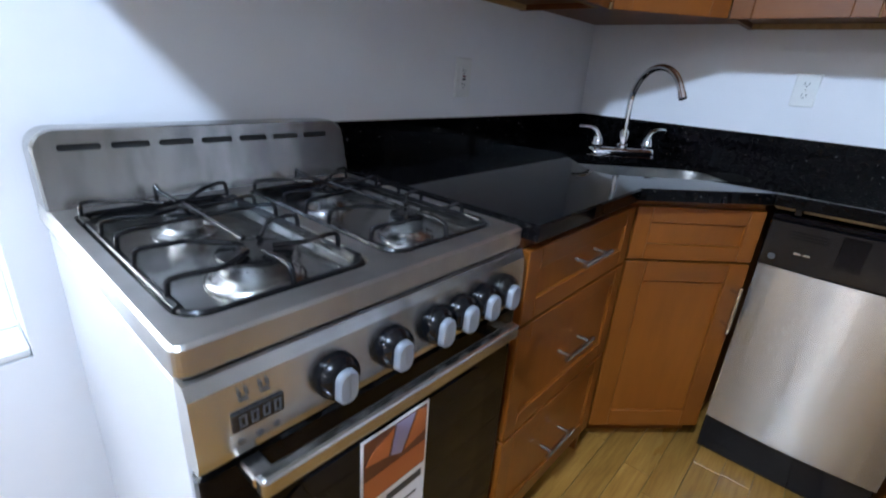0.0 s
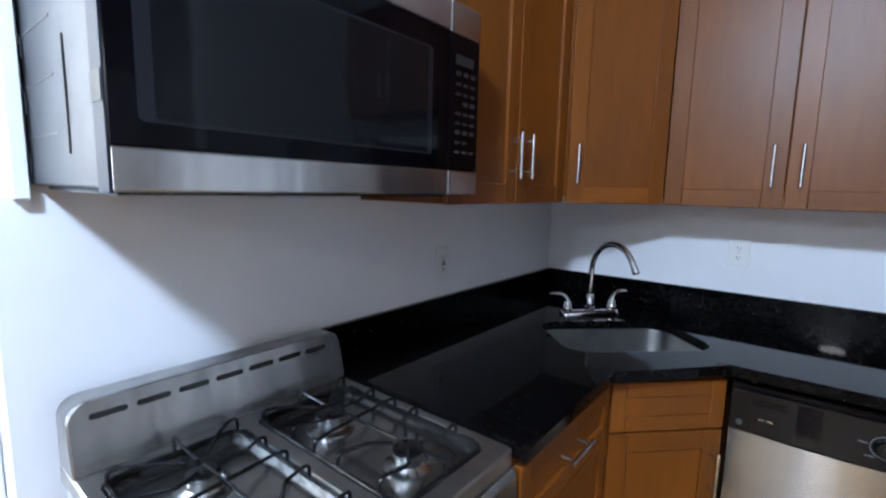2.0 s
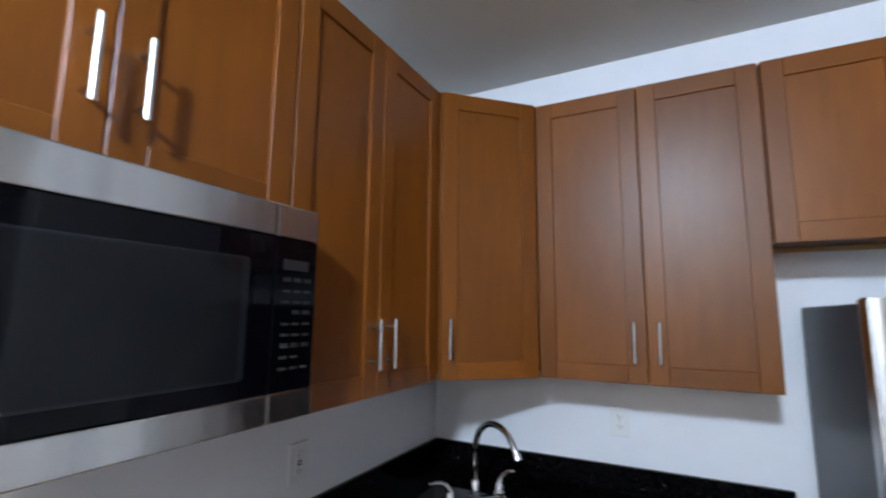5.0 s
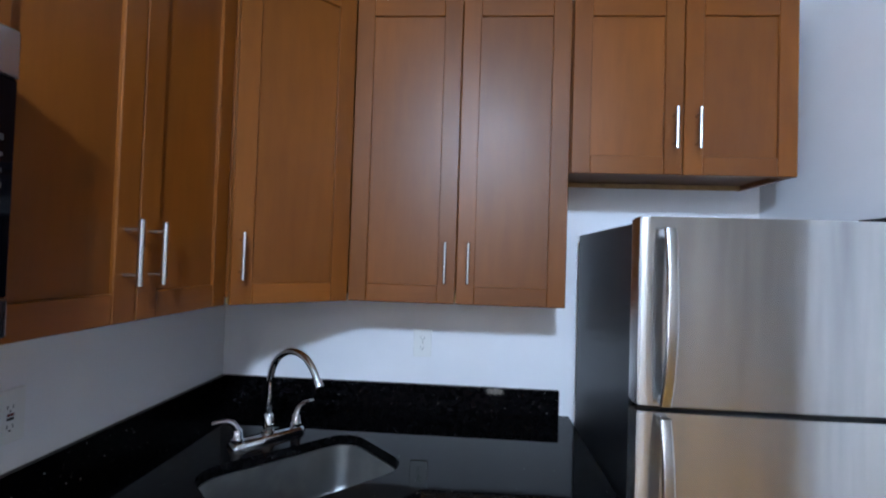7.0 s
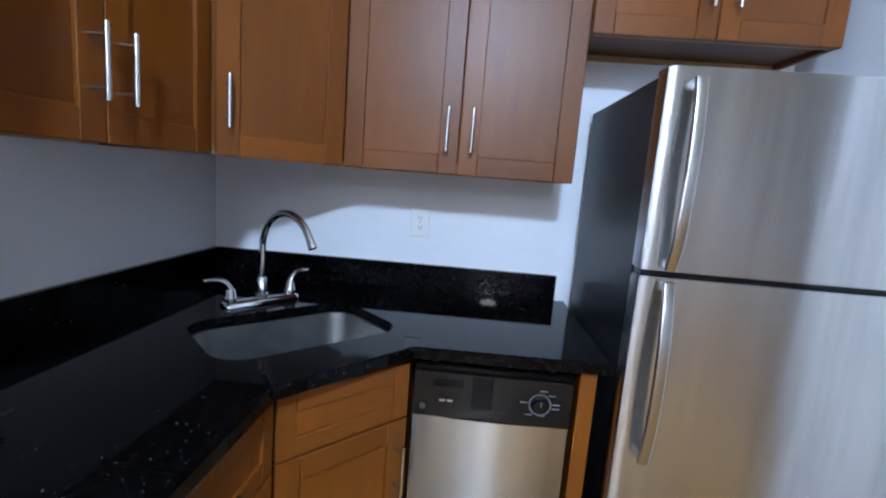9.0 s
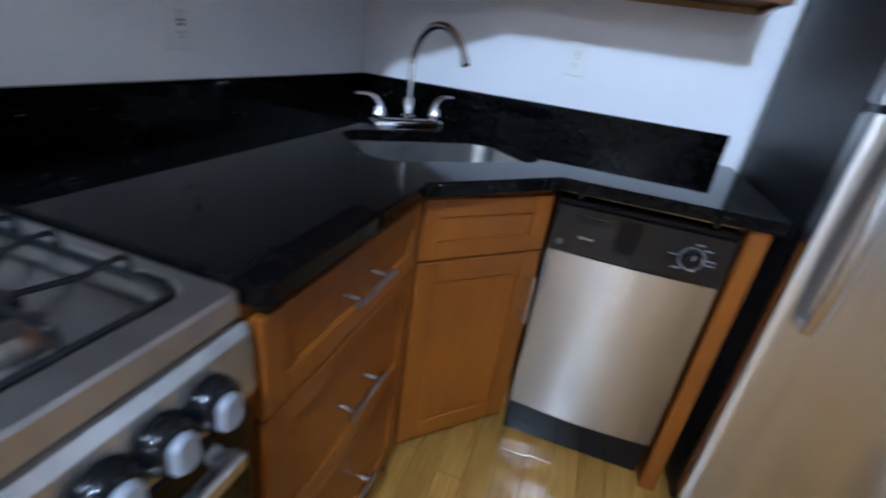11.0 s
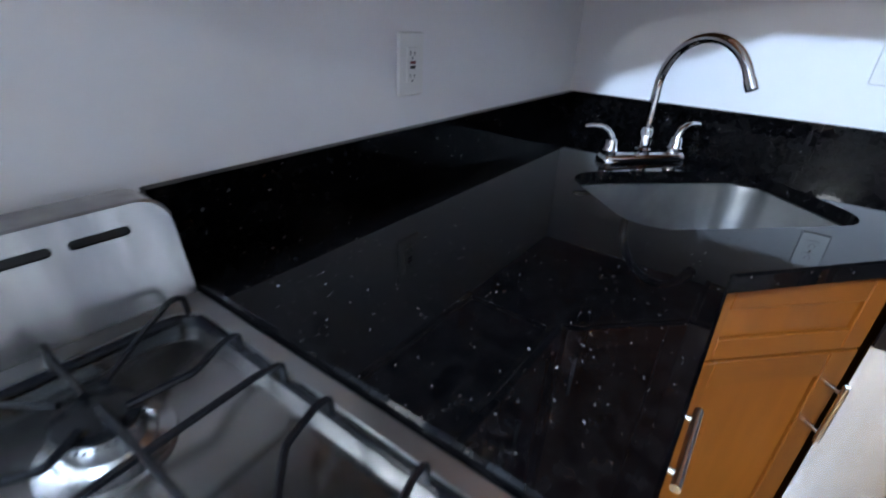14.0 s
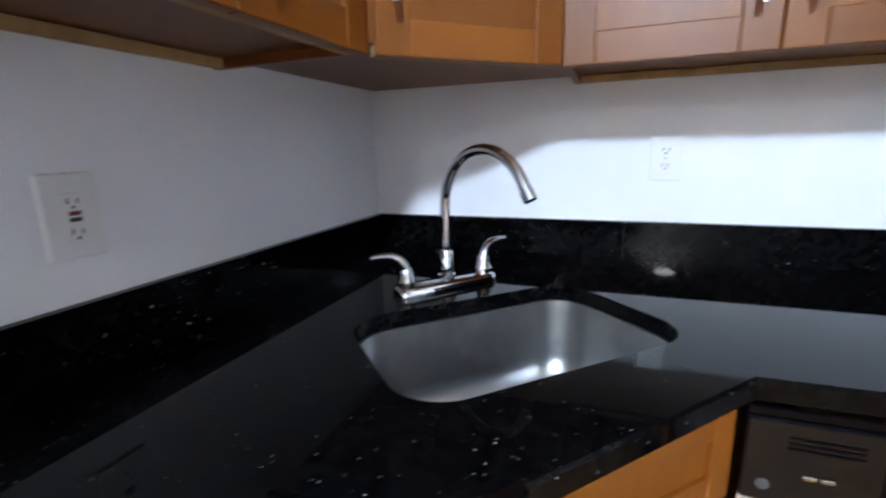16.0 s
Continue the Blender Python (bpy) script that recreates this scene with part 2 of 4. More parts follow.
def rounded(x0, x1, y0, y1, r, n=6):
    out = []
    for cx, cy, a0 in ((x1 - r, y1 - r, 0), (x0 + r, y1 - r, 90), (x0 + r, y0 + r, 180), (x1 - r, y0 + r, 270)):
        for k in range(n + 1):
            a = radians(a0 + 90 * k / n)
            out.append((cx + r * math.cos(a), cy + r * math.sin(a)))
    return out


def arc(c, u, v, r, a0, a1, n):
    c, u, v = Vector(c), Vector(u), Vector(v)
    return [c + (u * math.cos(radians(a0 + (a1 - a0) * k / n)) + v * math.sin(radians(a0 + (a1 - a0) * k / n))) * r for k in range(n + 1)]


def bent(points, r=0.008, n=4):
    """A line through points with its corners rounded."""
    pts = [Vector(p) for p in points]
    out = [pts[0]]
    for a, b, c in zip(pts, pts[1:], pts[2:]):
        ra = min(r, (a - b).length * 0.45, (c - b).length * 0.45)
        p, q = b + (a - b).normalized() * ra, b + (c - b).normalized() * ra
        out += [p.lerp(b, k / n).lerp(b.lerp(q, k / n), k / n) for k in range(n + 1)]
    return out + [pts[-1]]


def part(name, bm, mat, parent, label="", smooth=False):
    bmesh.ops.recalc_face_normals(bm, faces=bm.faces)
    me = bpy.data.meshes.new(name)
    bm.to_mesh(me)
    bm.free()
    me.materials.append(mat)
    if smooth:
        me.shade_smooth()
        me.set_sharp_from_angle(angle=radians(38))
    ob = new(name, me)
    ob.parent = parent
    if label:
        ob["label"] = label
    return ob


def thing(name, m, label, category, group="", kind=""):
    ob = new(name)
    ob.empty_display_size = 0.1
    ob.matrix_world = m
    return tagged(ob, label, category, group, kind)


def structure(name, bm, mat, label, category, smooth=False):
    ob = part(name, bm, mat, None, "", smooth)
    return tagged(ob, label, category, kind="structure")


# ---- the room ----
XW, YS, ZC = -7.0, -6.5, 2.73          # west end, south end, ceiling
YK, XK = -2.172, -1.15                  # wall beside the refrigerator and its end
WX0, WX1, WZ0, WZ1 = -3.10, -2.115, 0.60, 2.20   # window opening
structure("wall_north", boxes(((XW - 0.15, 0, 0), (WX0, 0.15, ZC)), ((WX1, 0, 0), (0.15, 0.15, ZC)),
                              ((WX0, 0, 0), (WX1, 0.15, WZ0)), ((WX0, 0, WZ1), (WX1, 0.15, ZC))), WALL, "white painted plaster wall behind the cooker", "wall")
structure("wall_east", boxes(((0, YS - 0.15, 0), (0.15, 0, ZC))), WALL, "white painted plaster wall behind the sink", "wall")
structure("wall_south", boxes(((XW - 0.15, YS - 0.15, 0), (0, YS, ZC))), WALL, "plain white painted far wall of the room", "wall")
structure("wall_partition", boxes(((XK, YK - 0.12, 0), (-0.001, YK, ZC - 0.001))), WALL, "white painted plaster wall beside the refrigerator", "wall")
structure("wall_west", boxes(((XW - 0.15, YS, 0), (XW, 0, ZC))), WALL, "plain white painted end wall of the room", "wall")
structure("ceiling", boxes(((XW - 0.15, YS - 0.15, ZC), (0.15, 0.15, ZC + 0.12))), CEILING, "flat white painted ceiling, its dimness put into the colour", "ceiling")
floor = structure("floor", boxes(((XW - 0.15, YS - 0.15, -0.10), (0.15, 0.15, -0.012))), SLOT, "glossy honey oak strip floor", "floor")
structure("baseboard", boxes(((XW, -0.014, 0.0), (-2.07, -0.002, 0.11)), bev=0.003), TRIM, "white painted wooden baseboard under the window", "baseboard")
structure("baseboard", boxes(((XK, YK + 0.002, 0.0), (-0.72, YK + 0.014, 0.11)), bev=0.003), TRIM, "white painted wooden baseboard", "baseboard")
structure("ground", boxes(((-40, 0.3, -3.1), (40, 80, -3.0))), CEILING, "pale paved yard outside the window", "ground")
structure("backdrop", boxes(((-9, 3.6, -3.0), (4, 3.7, 9.0))), OUTSIDE, "washed-out bright daylight outside the window", "backdrop")

# Added block standing in for an unidentified dark shape low in the window.
structure("dark_block_outside", boxes(((-9, 3.2, -3.0), (4, 3.5, -0.45))), DARK_BLOCK, "low dark block added outside the window for an unidentified dark shape", "wall")
win = thing("window_1", pose(WX0, 0, WZ0), "white sash window with a deep painted reveal", "window", kind="structure")
W, H = WX1 - WX0, WZ1 - WZ0
part("window_sill", boxes(((0.002, 0.0, 0.002), (W - 0.002, 0.148, 0.022)), bev=0.004), TRIM, win)
part("window_frame", boxes(((0.002, 0.10, 0.023), (0.085, 0.14, H - 0.002)), ((W - 0.085, 0.10, 0.023), (W - 0.002, 0.14, H - 0.002)),
                           ((0.086, 0.10, 0.023), (W - 0.086, 0.14, 0.09)), ((0.086, 0.10, H - 0.05), (W - 0.086, 0.14, H - 0.002)),
                           ((0.086, 0.105, H / 2 - 0.018), (W - 0.086, 0.135, H / 2 + 0.018)), bev=0.003), TRIM, win)
for z0, z1 in ((0.091, H / 2 - 0.019), (H / 2 + 0.019, H - 0.051)):
    p = part("pane", boxes(((0.086, 0.118, z0), (W - 0.086, 0.123, z1))), GLASS, win)
    p.visible_shadow = False

def ceiling_light(x, y, glass):
    lamp = thing("ceiling_light", pose(x, y, ZC), "lit white glass dome ceiling light", "ceiling light", "ceiling lights")
    part("base", lathe(bmesh.new(), [(0.001, -0.001), (0.17, -0.001), (0.175, -0.012), (0.17, -0.026), (0.001, -0.026)], 40), TRIM, lamp, smooth=True)
    dome = part("diffuser", lathe(bmesh.new(), [(0.155, -0.027), (0.15, -0.04), (0.125, -0.062), (0.08, -0.08), (0.001, -0.088)], 40), glass, lamp, "glowing opal glass dome", True)
    dome.visible_shadow = False


ceiling_light(LAMP[0], LAMP[1], DIFFUSER)
ceiling_light(-6.70, -1.54, FAR_DIFFUSER)


# ---- cabinets ----
def bar_handle(parent, x, z, length, upright, y=-0.02):
    bm = bmesh.new()
    off, h = 0.034, length / 2
    d = Vector((0, 0, 1)) if upright else Vector((1, 0, 0))
    c = Vector((x, y - off, z))
    tube(bm, [c - d * h, c - d * (h - 0.001), c + d * (h - 0.001), c + d * h], 0.0062, 12)
    for s in (-1, 1):
        q = c + d * s * (h - 0.022)
        tube(bm, [q, q + Vector((0, off, 0))], 0.0045, 10)
    return part("handle", bm, NICKEL, parent, "satin nickel bar pull", True)


def shaker(parent, name, x0, x1, z0, z1, stile=0.062, y=-0.02):
    """A recessed-panel front with its outer face at y."""
    b = 0.0022
    bm = boxes(((x0 + stile - 0.004, y + 0.009, z0 + stile - 0.004), (x1 - stile + 0.004, -0.003, z1 - stile + 0.004)))
    front = part(name, bm, WOOD, parent)
    for a in (x0, x1 - stile):
        part("stile", boxes(((a, y, z0), (a + stile, 0, z1)), bev=b), WOOD, front)
    for a in (z0, z1 - stile):
        part("rail", boxes(((x0 + stile, y + 0.0006, a), (x1 - stile, 0, a + stile)), bev=b), WOOD_H, front)
    return front


def slab_drawer(parent, x0, x1, z0, z1):
    return shaker(parent, "drawer_front", x0, x1, z0, z1, stile=min(0.05, (z1 - z0) * 0.3))


def wall_cabinet(m, w, h, d, doors, label, group="wall cabinets"):
    """m: pose of the carcass's lower front corner; doors: x0, x1, handle's x, handle's height."""
    cab = thing("wall_cabinet", m, label, "cabinet", group)
    t = 0.016
    for a in (0, w - t):
        part("side", boxes(((a, 0.002, 0), (a + t, d, h)), bev=0.001), WOOD, cab)
    part("top", boxes(((t, 0.002, h - t), (w - t, d, h)), bev=0.001), WOOD_H, cab)
    part("back", boxes(((t, d - 0.008, 0.02), (w - t, d, h - t)), bev=0.001), WOOD, cab)
    part("bottom", boxes(((t, 0.021, 0.018), (w - t, d - 0.009, 0.032))), WOOD_H, cab)
    for y0, y1, zz in ((0.002, 0.020, 0.036), (d - 0.028, d - 0.010, 0.017)):
        part("bottom_rail", boxes(((t, y0, 0.0), (w - t, y1, zz)), bev=0.001), RAW_WOOD, cab, "raw pale wood rail under the cabinet")
    for x0, x1, hx, hz in doors:
        door = shaker(cab, "door", x0, x1, -0.002, h - 0.004)
        bar_handle(door, hx, hz, 0.137, True)
    return cab


ZU, ZT = 1.379, 2.437
FACE = 0.31
g = 0.0015
NORTH = lambda x, z: pose(x, -FACE, z)
EAST = lambda y, z: pose(-FACE, y, z, 0, 0, -90)
wall_cabinet(NORTH(-2.068, 1.819), 0.754, ZT - 1.819, FACE - 0.002, [(0.002, 0.377 - g, 0.339, 0.155), (0.377 + g, 0.752, 0.416, 0.155)],
             "honey-stained wooden double-door wall cabinet above the microwave")
wall_cabinet(NORTH(-1.312, ZU), 0.704, ZT - ZU, FACE - 0.002, [(0.002, 0.350 - g, 0.313, 0.143), (0.350 + g, 0.702, 0.386, 0.143)],
             "tall honey-stained wooden double-door wall cabinet beside the microwave")
wall_cabinet(EAST(-0.612, ZU), 0.744, ZT - ZU, FACE - 0.002, [(0.002, 0.372 - g, 0.334, 0.138), (0.372 + g, 0.742, 0.412, 0.138)],
             "tall honey-stained wooden double-door wall cabinet above the counter")
wall_cabinet(EAST(-1.360, 1.836), 0.735, ZT - 1.836, FACE - 0.002, [(0.002, 0.368 - g, 0.334, 0.147), (0.368 + g, 0.733, 0.408, 0.147)],
             "short honey-stained wooden double-door cabinet above the refrigerator")


def corner_wall_cabinet():
    a, b = Vector((-0.604, -FACE - 0.012)), Vector((-FACE - 0.012, -0.610))
    w = (b - a).length
    ang = math.degrees(math.atan2(b.y - a.y, b.x - a.x))
    cab = thing("wall_cabinet", pose(a.x, a.y, ZU, 0, 0, ang), "honey-stained diagonal corner wall cabinet with one door", "cabinet", "wall cabinets")
    inv = pose(a.x, a.y, 0, 0, 0, ang).inverted()
    out = [inv @ Vector((x, y, 0)) for x, y in ((a.x, a.y), (-0.604, -0.002), (-0.002, -0.002), (-0.002, -0.610), (b.x, b.y))]
    bm = bmesh.new()
    loft(bm, [[(p.x, p.y, z) for p in out] for z in (0.02, ZT - ZU)])
    part("body", bm, WOOD, cab)
    part("bottom_rail", boxes(((0.012, 0.004, 0.0), (w - 0.012, 0.02, 0.019)), bev=0.001), RAW_WOOD, cab, "raw pale wood rail under the cabinet")
    door = shaker(cab, "door", 0.012, w - 0.012, -0.002, ZT - ZU - 0.004)
    bar_handle(door, 0.036, 0.141, 0.137, True)


corner_wall_cabinet()


def base_cabinet(m, w, label):
    cab = thing("base_cabinet", m, label, "cabinet", "base cabinets")
    return cab


drawers = base_cabinet(pose(-1.462, -0.63, 0), 0.556, "honey-stained base cabinet with three drawers beside the cooker")
for a in (0, 0.536):
    part("side", boxes(((a, 0.0005, 0.0), (a + 0.018, 0.60, 0.881)), bev=0.001), WOOD, drawers)
part("top_rail", boxes(((0.018, 0.0005, 0.856), (0.536, 0.60, 0.881)), bev=0.001), WOOD_H, drawers)
part("bottom", boxes(((0.018, 0.0005, 0.10), (0.536, 0.584, 0.118)), bev=0.001), WOOD_H, drawers)
part("back", boxes(((0.018, 0.585, 0.10), (0.536, 0.60, 0.856)), bev=0.001), WOOD, drawers)
part("toe_kick", boxes(((0.019, 0.075, 0.0), (0.537, 0.088, 0.099))), WOOD_H, drawers)
for z0, z1 in ((0.694, 0.856), (0.397, 0.688), (0.104, 0.391)):
    f = slab_drawer(drawers, 0.010, 0.546, z0, z1)
    bar_handle(f, 0.262, (z0 + z1) / 2 + (0.013 if z1 > 0.8 else 0.006), 0.142, False)


def sink_cabinet():
    a, b = Vector((-0.893, -0.634)), Vector((-0.616, -0.900))
    w = (b - a).length
    ang = math.degrees(math.atan2(b.y - a.y, b.x - a.x))
    cab = base_cabinet(pose(a.x, a.y, 0, 0, 0, ang), w, "honey-stained diagonal corner sink cabinet with one door")
    inv = pose(a.x, a.y, 0, 0, 0, ang).inverted()
    out = [inv @ Vector((x, y, 0)) for x, y in ((a.x, a.y), (-0.905, -0.03), (-0.03, -0.03), (-0.03, -0.915), (b.x, b.y))]
    bm = bmesh.new()
    loft(bm, [[(p.x, p.y, z) for p in out] for z in (0.10, 0.881)], cap1=False)
    part("body", bm, WOOD, cab)
    part("toe_kick", boxes(((-0.03, 0.08, 0.0), (w + 0.03, 0.093, 0.099))), WOOD_H, cab)
    slab_drawer(cab, 0.004, w - 0.004, 0.700, 0.856)
    door = shaker(cab, "door", 0.004, w - 0.004, 0.104, 0.694)
    bar_handle(door, w - 0.038, 0.560, 0.15, True)


sink_cabinet()
end = thing("end_panel", pose(-0.636, -1.372, 0), "honey-stained wooden end panel beside the dishwasher", "panel")
part("board", boxes(((0, -0.045, 0.0), (0.62, 0.0, 0.8815)), bev=0.002), WOOD, end)

# ---- counter ----
top = thing("countertop", pose(0, 0, 0.914), "polished black speckled granite countertop with a sink cut-out", "countertop")
OUTLINE = [(-1.464, -0.001), (-0.001, -0.001), (-0.001, -1.447), (-0.655, -1.447), (-0.664, -0.922), (-0.962, -0.668), (-1.464, -0.668)]
S2 = math.sqrt(0.5)
uv = lambda u, v: (S2 * (u + v), S2 * (v - u))
SU0, SU1, SV0, SV1 = -0.270, 0.245, -0.992, -0.650


def inset(poly, d):
    out, n = [], len(poly)
    for i in range(n):
        p, q, r = (Vector(poly[k % n]) for k in (i - 1, i, i + 1))
        e1, e2 = (q - p).normalized(), (r - q).normalized()
        n1, n2 = Vector((e1.y, -e1.x)), Vector((e2.y, -e2.x))
        m = (n1 + n2).normalized()
        out.append(tuple(q + m * (d / max(0.3, m.dot(n1)))))
    return out


def countertop_mesh():
    bm = bmesh.new()
    hole = [uv(*p) for p in rounded(SU0, SU1, SV0, SV1, 0.085, 10)]
    for z in (0.0, -0.032):
        edges = []
        for poly in (inset(OUTLINE, 0.004) if z == 0 else OUTLINE, hole):
            vs = [bm.verts.new((x, y, z)) for x, y in poly]
            edges += [bm.edges.new((vs[i], vs[(i + 1) % len(vs)])) for i in range(len(vs))]
        bmesh.ops.triangle_fill(bm, edges=edges, use_beauty=True, use_dissolve=False)
    loft(bm, [[(x, y, 0.0) for x, y in inset(OUTLINE, 0.004)], [(x, y, -0.004) for x, y in OUTLINE], [(x, y, -0.032) for x, y in OUTLINE]], False, False)
    loft(bm, [[(x, y, 0.0) for x, y in hole], [(x, y, -0.032) for x, y in hole]], False, False)
    bmesh.ops.remove_doubles(bm, verts=bm.verts, dist=0.0002)
    return bm


part("slab", countertop_mesh(), GRANITE, top)
splash = thing("backsplash", pose(0, 0, 0.9145), "polished black granite upstand along the walls", "backsplash")
part("strip", boxes(((-1.464, -0.021, 0), (-0.002, -0.001, 0.1015)), bev=0.0015), GRANITE, splash)
part("strip", boxes(((-0.021, -0.755, 0), (-0.001, -0.022, 0.1015)), bev=0.0015), GRANITE, splash)
part("strip", boxes(((-0.021, -1.402, 0), (-0.001, -0.7555, 0.1015)), bev=0.0015), GRANITE, splash)
part("caulk", boxes(((-0.006, -1.4085, 0), (-0.001, -1.4025, 0.1))), CAULK, splash, "thin white caulk line")


def sink_mesh():
    bm = bmesh.new()
    rings = []
    for s, z, r in ((-0.012, -0.0325, 0.095), (0.004, -0.0335, 0.085), (0.006, -0.05, 0.085), (0.014, -0.16, 0.08), (0.03, -0.20, 0.075), (0.06, -0.222, 0.06), (0.12, -0.228, 0.03)):
        rings.append([(*uv(u, v), z) for u, v in rounded(SU0 + s, SU1 - s, SV0 + s, SV1 - s, r, 10)])
    loft(bm, rings, False, True)
    return bm


sink = thing("sink", pose(0, 0, 0.914), "undermounted brushed steel single-bowl corner sink, empty", "sink")
part("bowl", sink_mesh(), BOWL, sink, smooth=True)
dc = uv((SU0 + SU1) / 2, (SV0 + SV1) / 2 + 0.02)
part("drain", lathe(bmesh.new(), [(0.001, -0.2285), (0.02, -0.2275), (0.034, -0.224), (0.043, -0.224), (0.045, -0.2275), (0.001, -0.2283)], 28, (*dc, 0)), CHROME, sink, smooth=True)


def faucet():
    f = thing("faucet", pose(-0.395, -0.380, 0.9145, 0, 0, -38), "chrome two-handle gooseneck kitchen faucet", "faucet")
    bm = bmesh.new()
    rings = []
    for s, z in ((0.0, 0.0), (0.0, 0.008), (0.004, 0.016), (0.012, 0.020)):
        rings.append([(x, y, z) for x, y in rounded(-0.128 + s, 0.128 - s, -0.030 + s, 0.030 - s, 0.018 - s * 0.4, 5)])
    loft(bm, rings)
    part("deck_plate", bm, CHROME, f, smooth=True)
    inv = pose(0, 0, 0, 0, 0, -38).inverted()
    d = (inv @ Vector((-0.120, -0.207, 0))).normalized()
    r, zc = 0.118, 0.187
    pts = [Vector((0, 0, 0.02)), Vector((0, 0, 0.09)), Vector((0, 0, 0.15))] + arc(d * r + Vector((0, 0, zc)), -d, (0, 0, 1), r, 0, 152, 22)
    end_ = pts[-1] + (pts[-1] - pts[-2]).normalized() * 0.012
    bm = tube(bmesh.new(), pts + [end_], 0.0108, 16)
    part("spout", bm, CHROME, f, "chrome gooseneck spout", True)
    dirn = (pts[-1] - pts[-2]).normalized()
    part("aerator", tube(bmesh.new(), [end_, end_ + dirn * 0.004, end_ + dirn * 0.022], [0.0125, 0.0128, 0.0125], 16), CHROME, f, smooth=True)
    part("collar", lathe(bmesh.new(), [(0.021, 0.0195), (0.0205, 0.03), (0.0165, 0.034), (0.0158, 0.078), (0.0125, 0.083), (0.0112, 0.086)], 20), CHROME, f, smooth=True)
    for s in (-1, 1):
        hub = part("handle", lathe(bmesh.new(), [(0.020, 0.0195), (0.020, 0.03), (0.0175, 0.033), (0.0165, 0.05), (0.012, 0.058), (0.001, 0.06)], 18, (s * 0.102, 0, 0)), CHROME, f, "chrome lever handle", True)
        pts = [(s * 0.102, 0, 0.045), (s * 0.106, 0.001, 0.064), (s * 0.116, 0.004, 0.079), (s * 0.134, 0.008, 0.088), (s * 0.158, 0.012, 0.090), (s * 0.178, 0.014, 0.088)]
        part("lever", tube(bmesh.new(), pts, [0.0115, 0.0105, 0.009, 0.0075, 0.0065, 0.005], 12), CHROME, hub, smooth=True)


faucet()


# ---- outlets ----
def wall_plate(m, label, gfci):
    o = thing("outlet", m, label, "outlet", "wall outlets")
    bm = bmesh.new()
    w, h = (0.040, 0.062) if gfci else (0.037, 0.058)
    loft(bm, [[(x, y, z) for x, z in rounded(-w + s, w - s, -h + s, h - s, 0.005, 3)] for s, y in ((0, -0.001), (0, -0.003), (0.003, -0.006))])
    part("plate", bm, PLATE, o)
    if gfci:
        face = part("socket_face", boxes(((-0.0165, -0.0085, -0.0335), (0.0165, -0.0055, 0.0335)), bev=0.001), PLATE, o)
        part("button", boxes(((-0.008, -0.0105, 0.0015), (0.008, -0.0083, 0.0075)), bev=0.0006), RED, face, "dark red reset button")
        part("button", boxes(((-0.008, -0.0105, -0.0075), (0.008, -0.0083, -0.0015)), bev=0.0006), SLOT, face, "black test button")
        for z in (0.022, -0.022):
            part("slots", boxes(((-0.0075, -0.0089, z - 0.004), (-0.0055, -0.0083, z + 0.005)), ((0.0055, -0.0089, z - 0.004), (0.0075, -0.0083, z + 0.004)),
                                ((-0.002, -0.0089, z - 0.011), (0.002, -0.0083, z - 0.007))), SLOT, face)
    else:
        for z in (0.0195, -0.0195):
            bm = bmesh.new()
            loft(bm, [[(x, y, zz + z) for x, zz in rounded(-0.0165, 0.0165, -0.0145, 0.0145, 0.009, 4)] for y in (-0.0055, -0.0085)])
            face = part("socket_face", bm, PLATE, o)
            part("slots", boxes(((-0.0075, -0.0089, z - 0.002), (-0.0055, -0.0083, z + 0.007)), ((0.0055, -0.0089, z - 0.002), (0.0075, -0.0083, z + 0.006)),
                                ((-0.002, -0.0089, z - 0.009), (0.002, -0.0083, z - 0.005))), SLOT, face)
        part("screw", lathe(bmesh.new(), [(0.003, 0), (0.0028, 0.0012), (0.001, 0.0014)], 10, (0, -0.0058, 0), Euler((radians(90), 0, 0)).to_matrix()), NICKEL, o)


wall_plate(pose(-0.912, 0, 1.142), "white safety outlet with dark test and reset buttons", True)
wall_plate(pose(0, -0.845, 1.183, 0, 0, -90), "white duplex outlet on the wall above the counter", False)


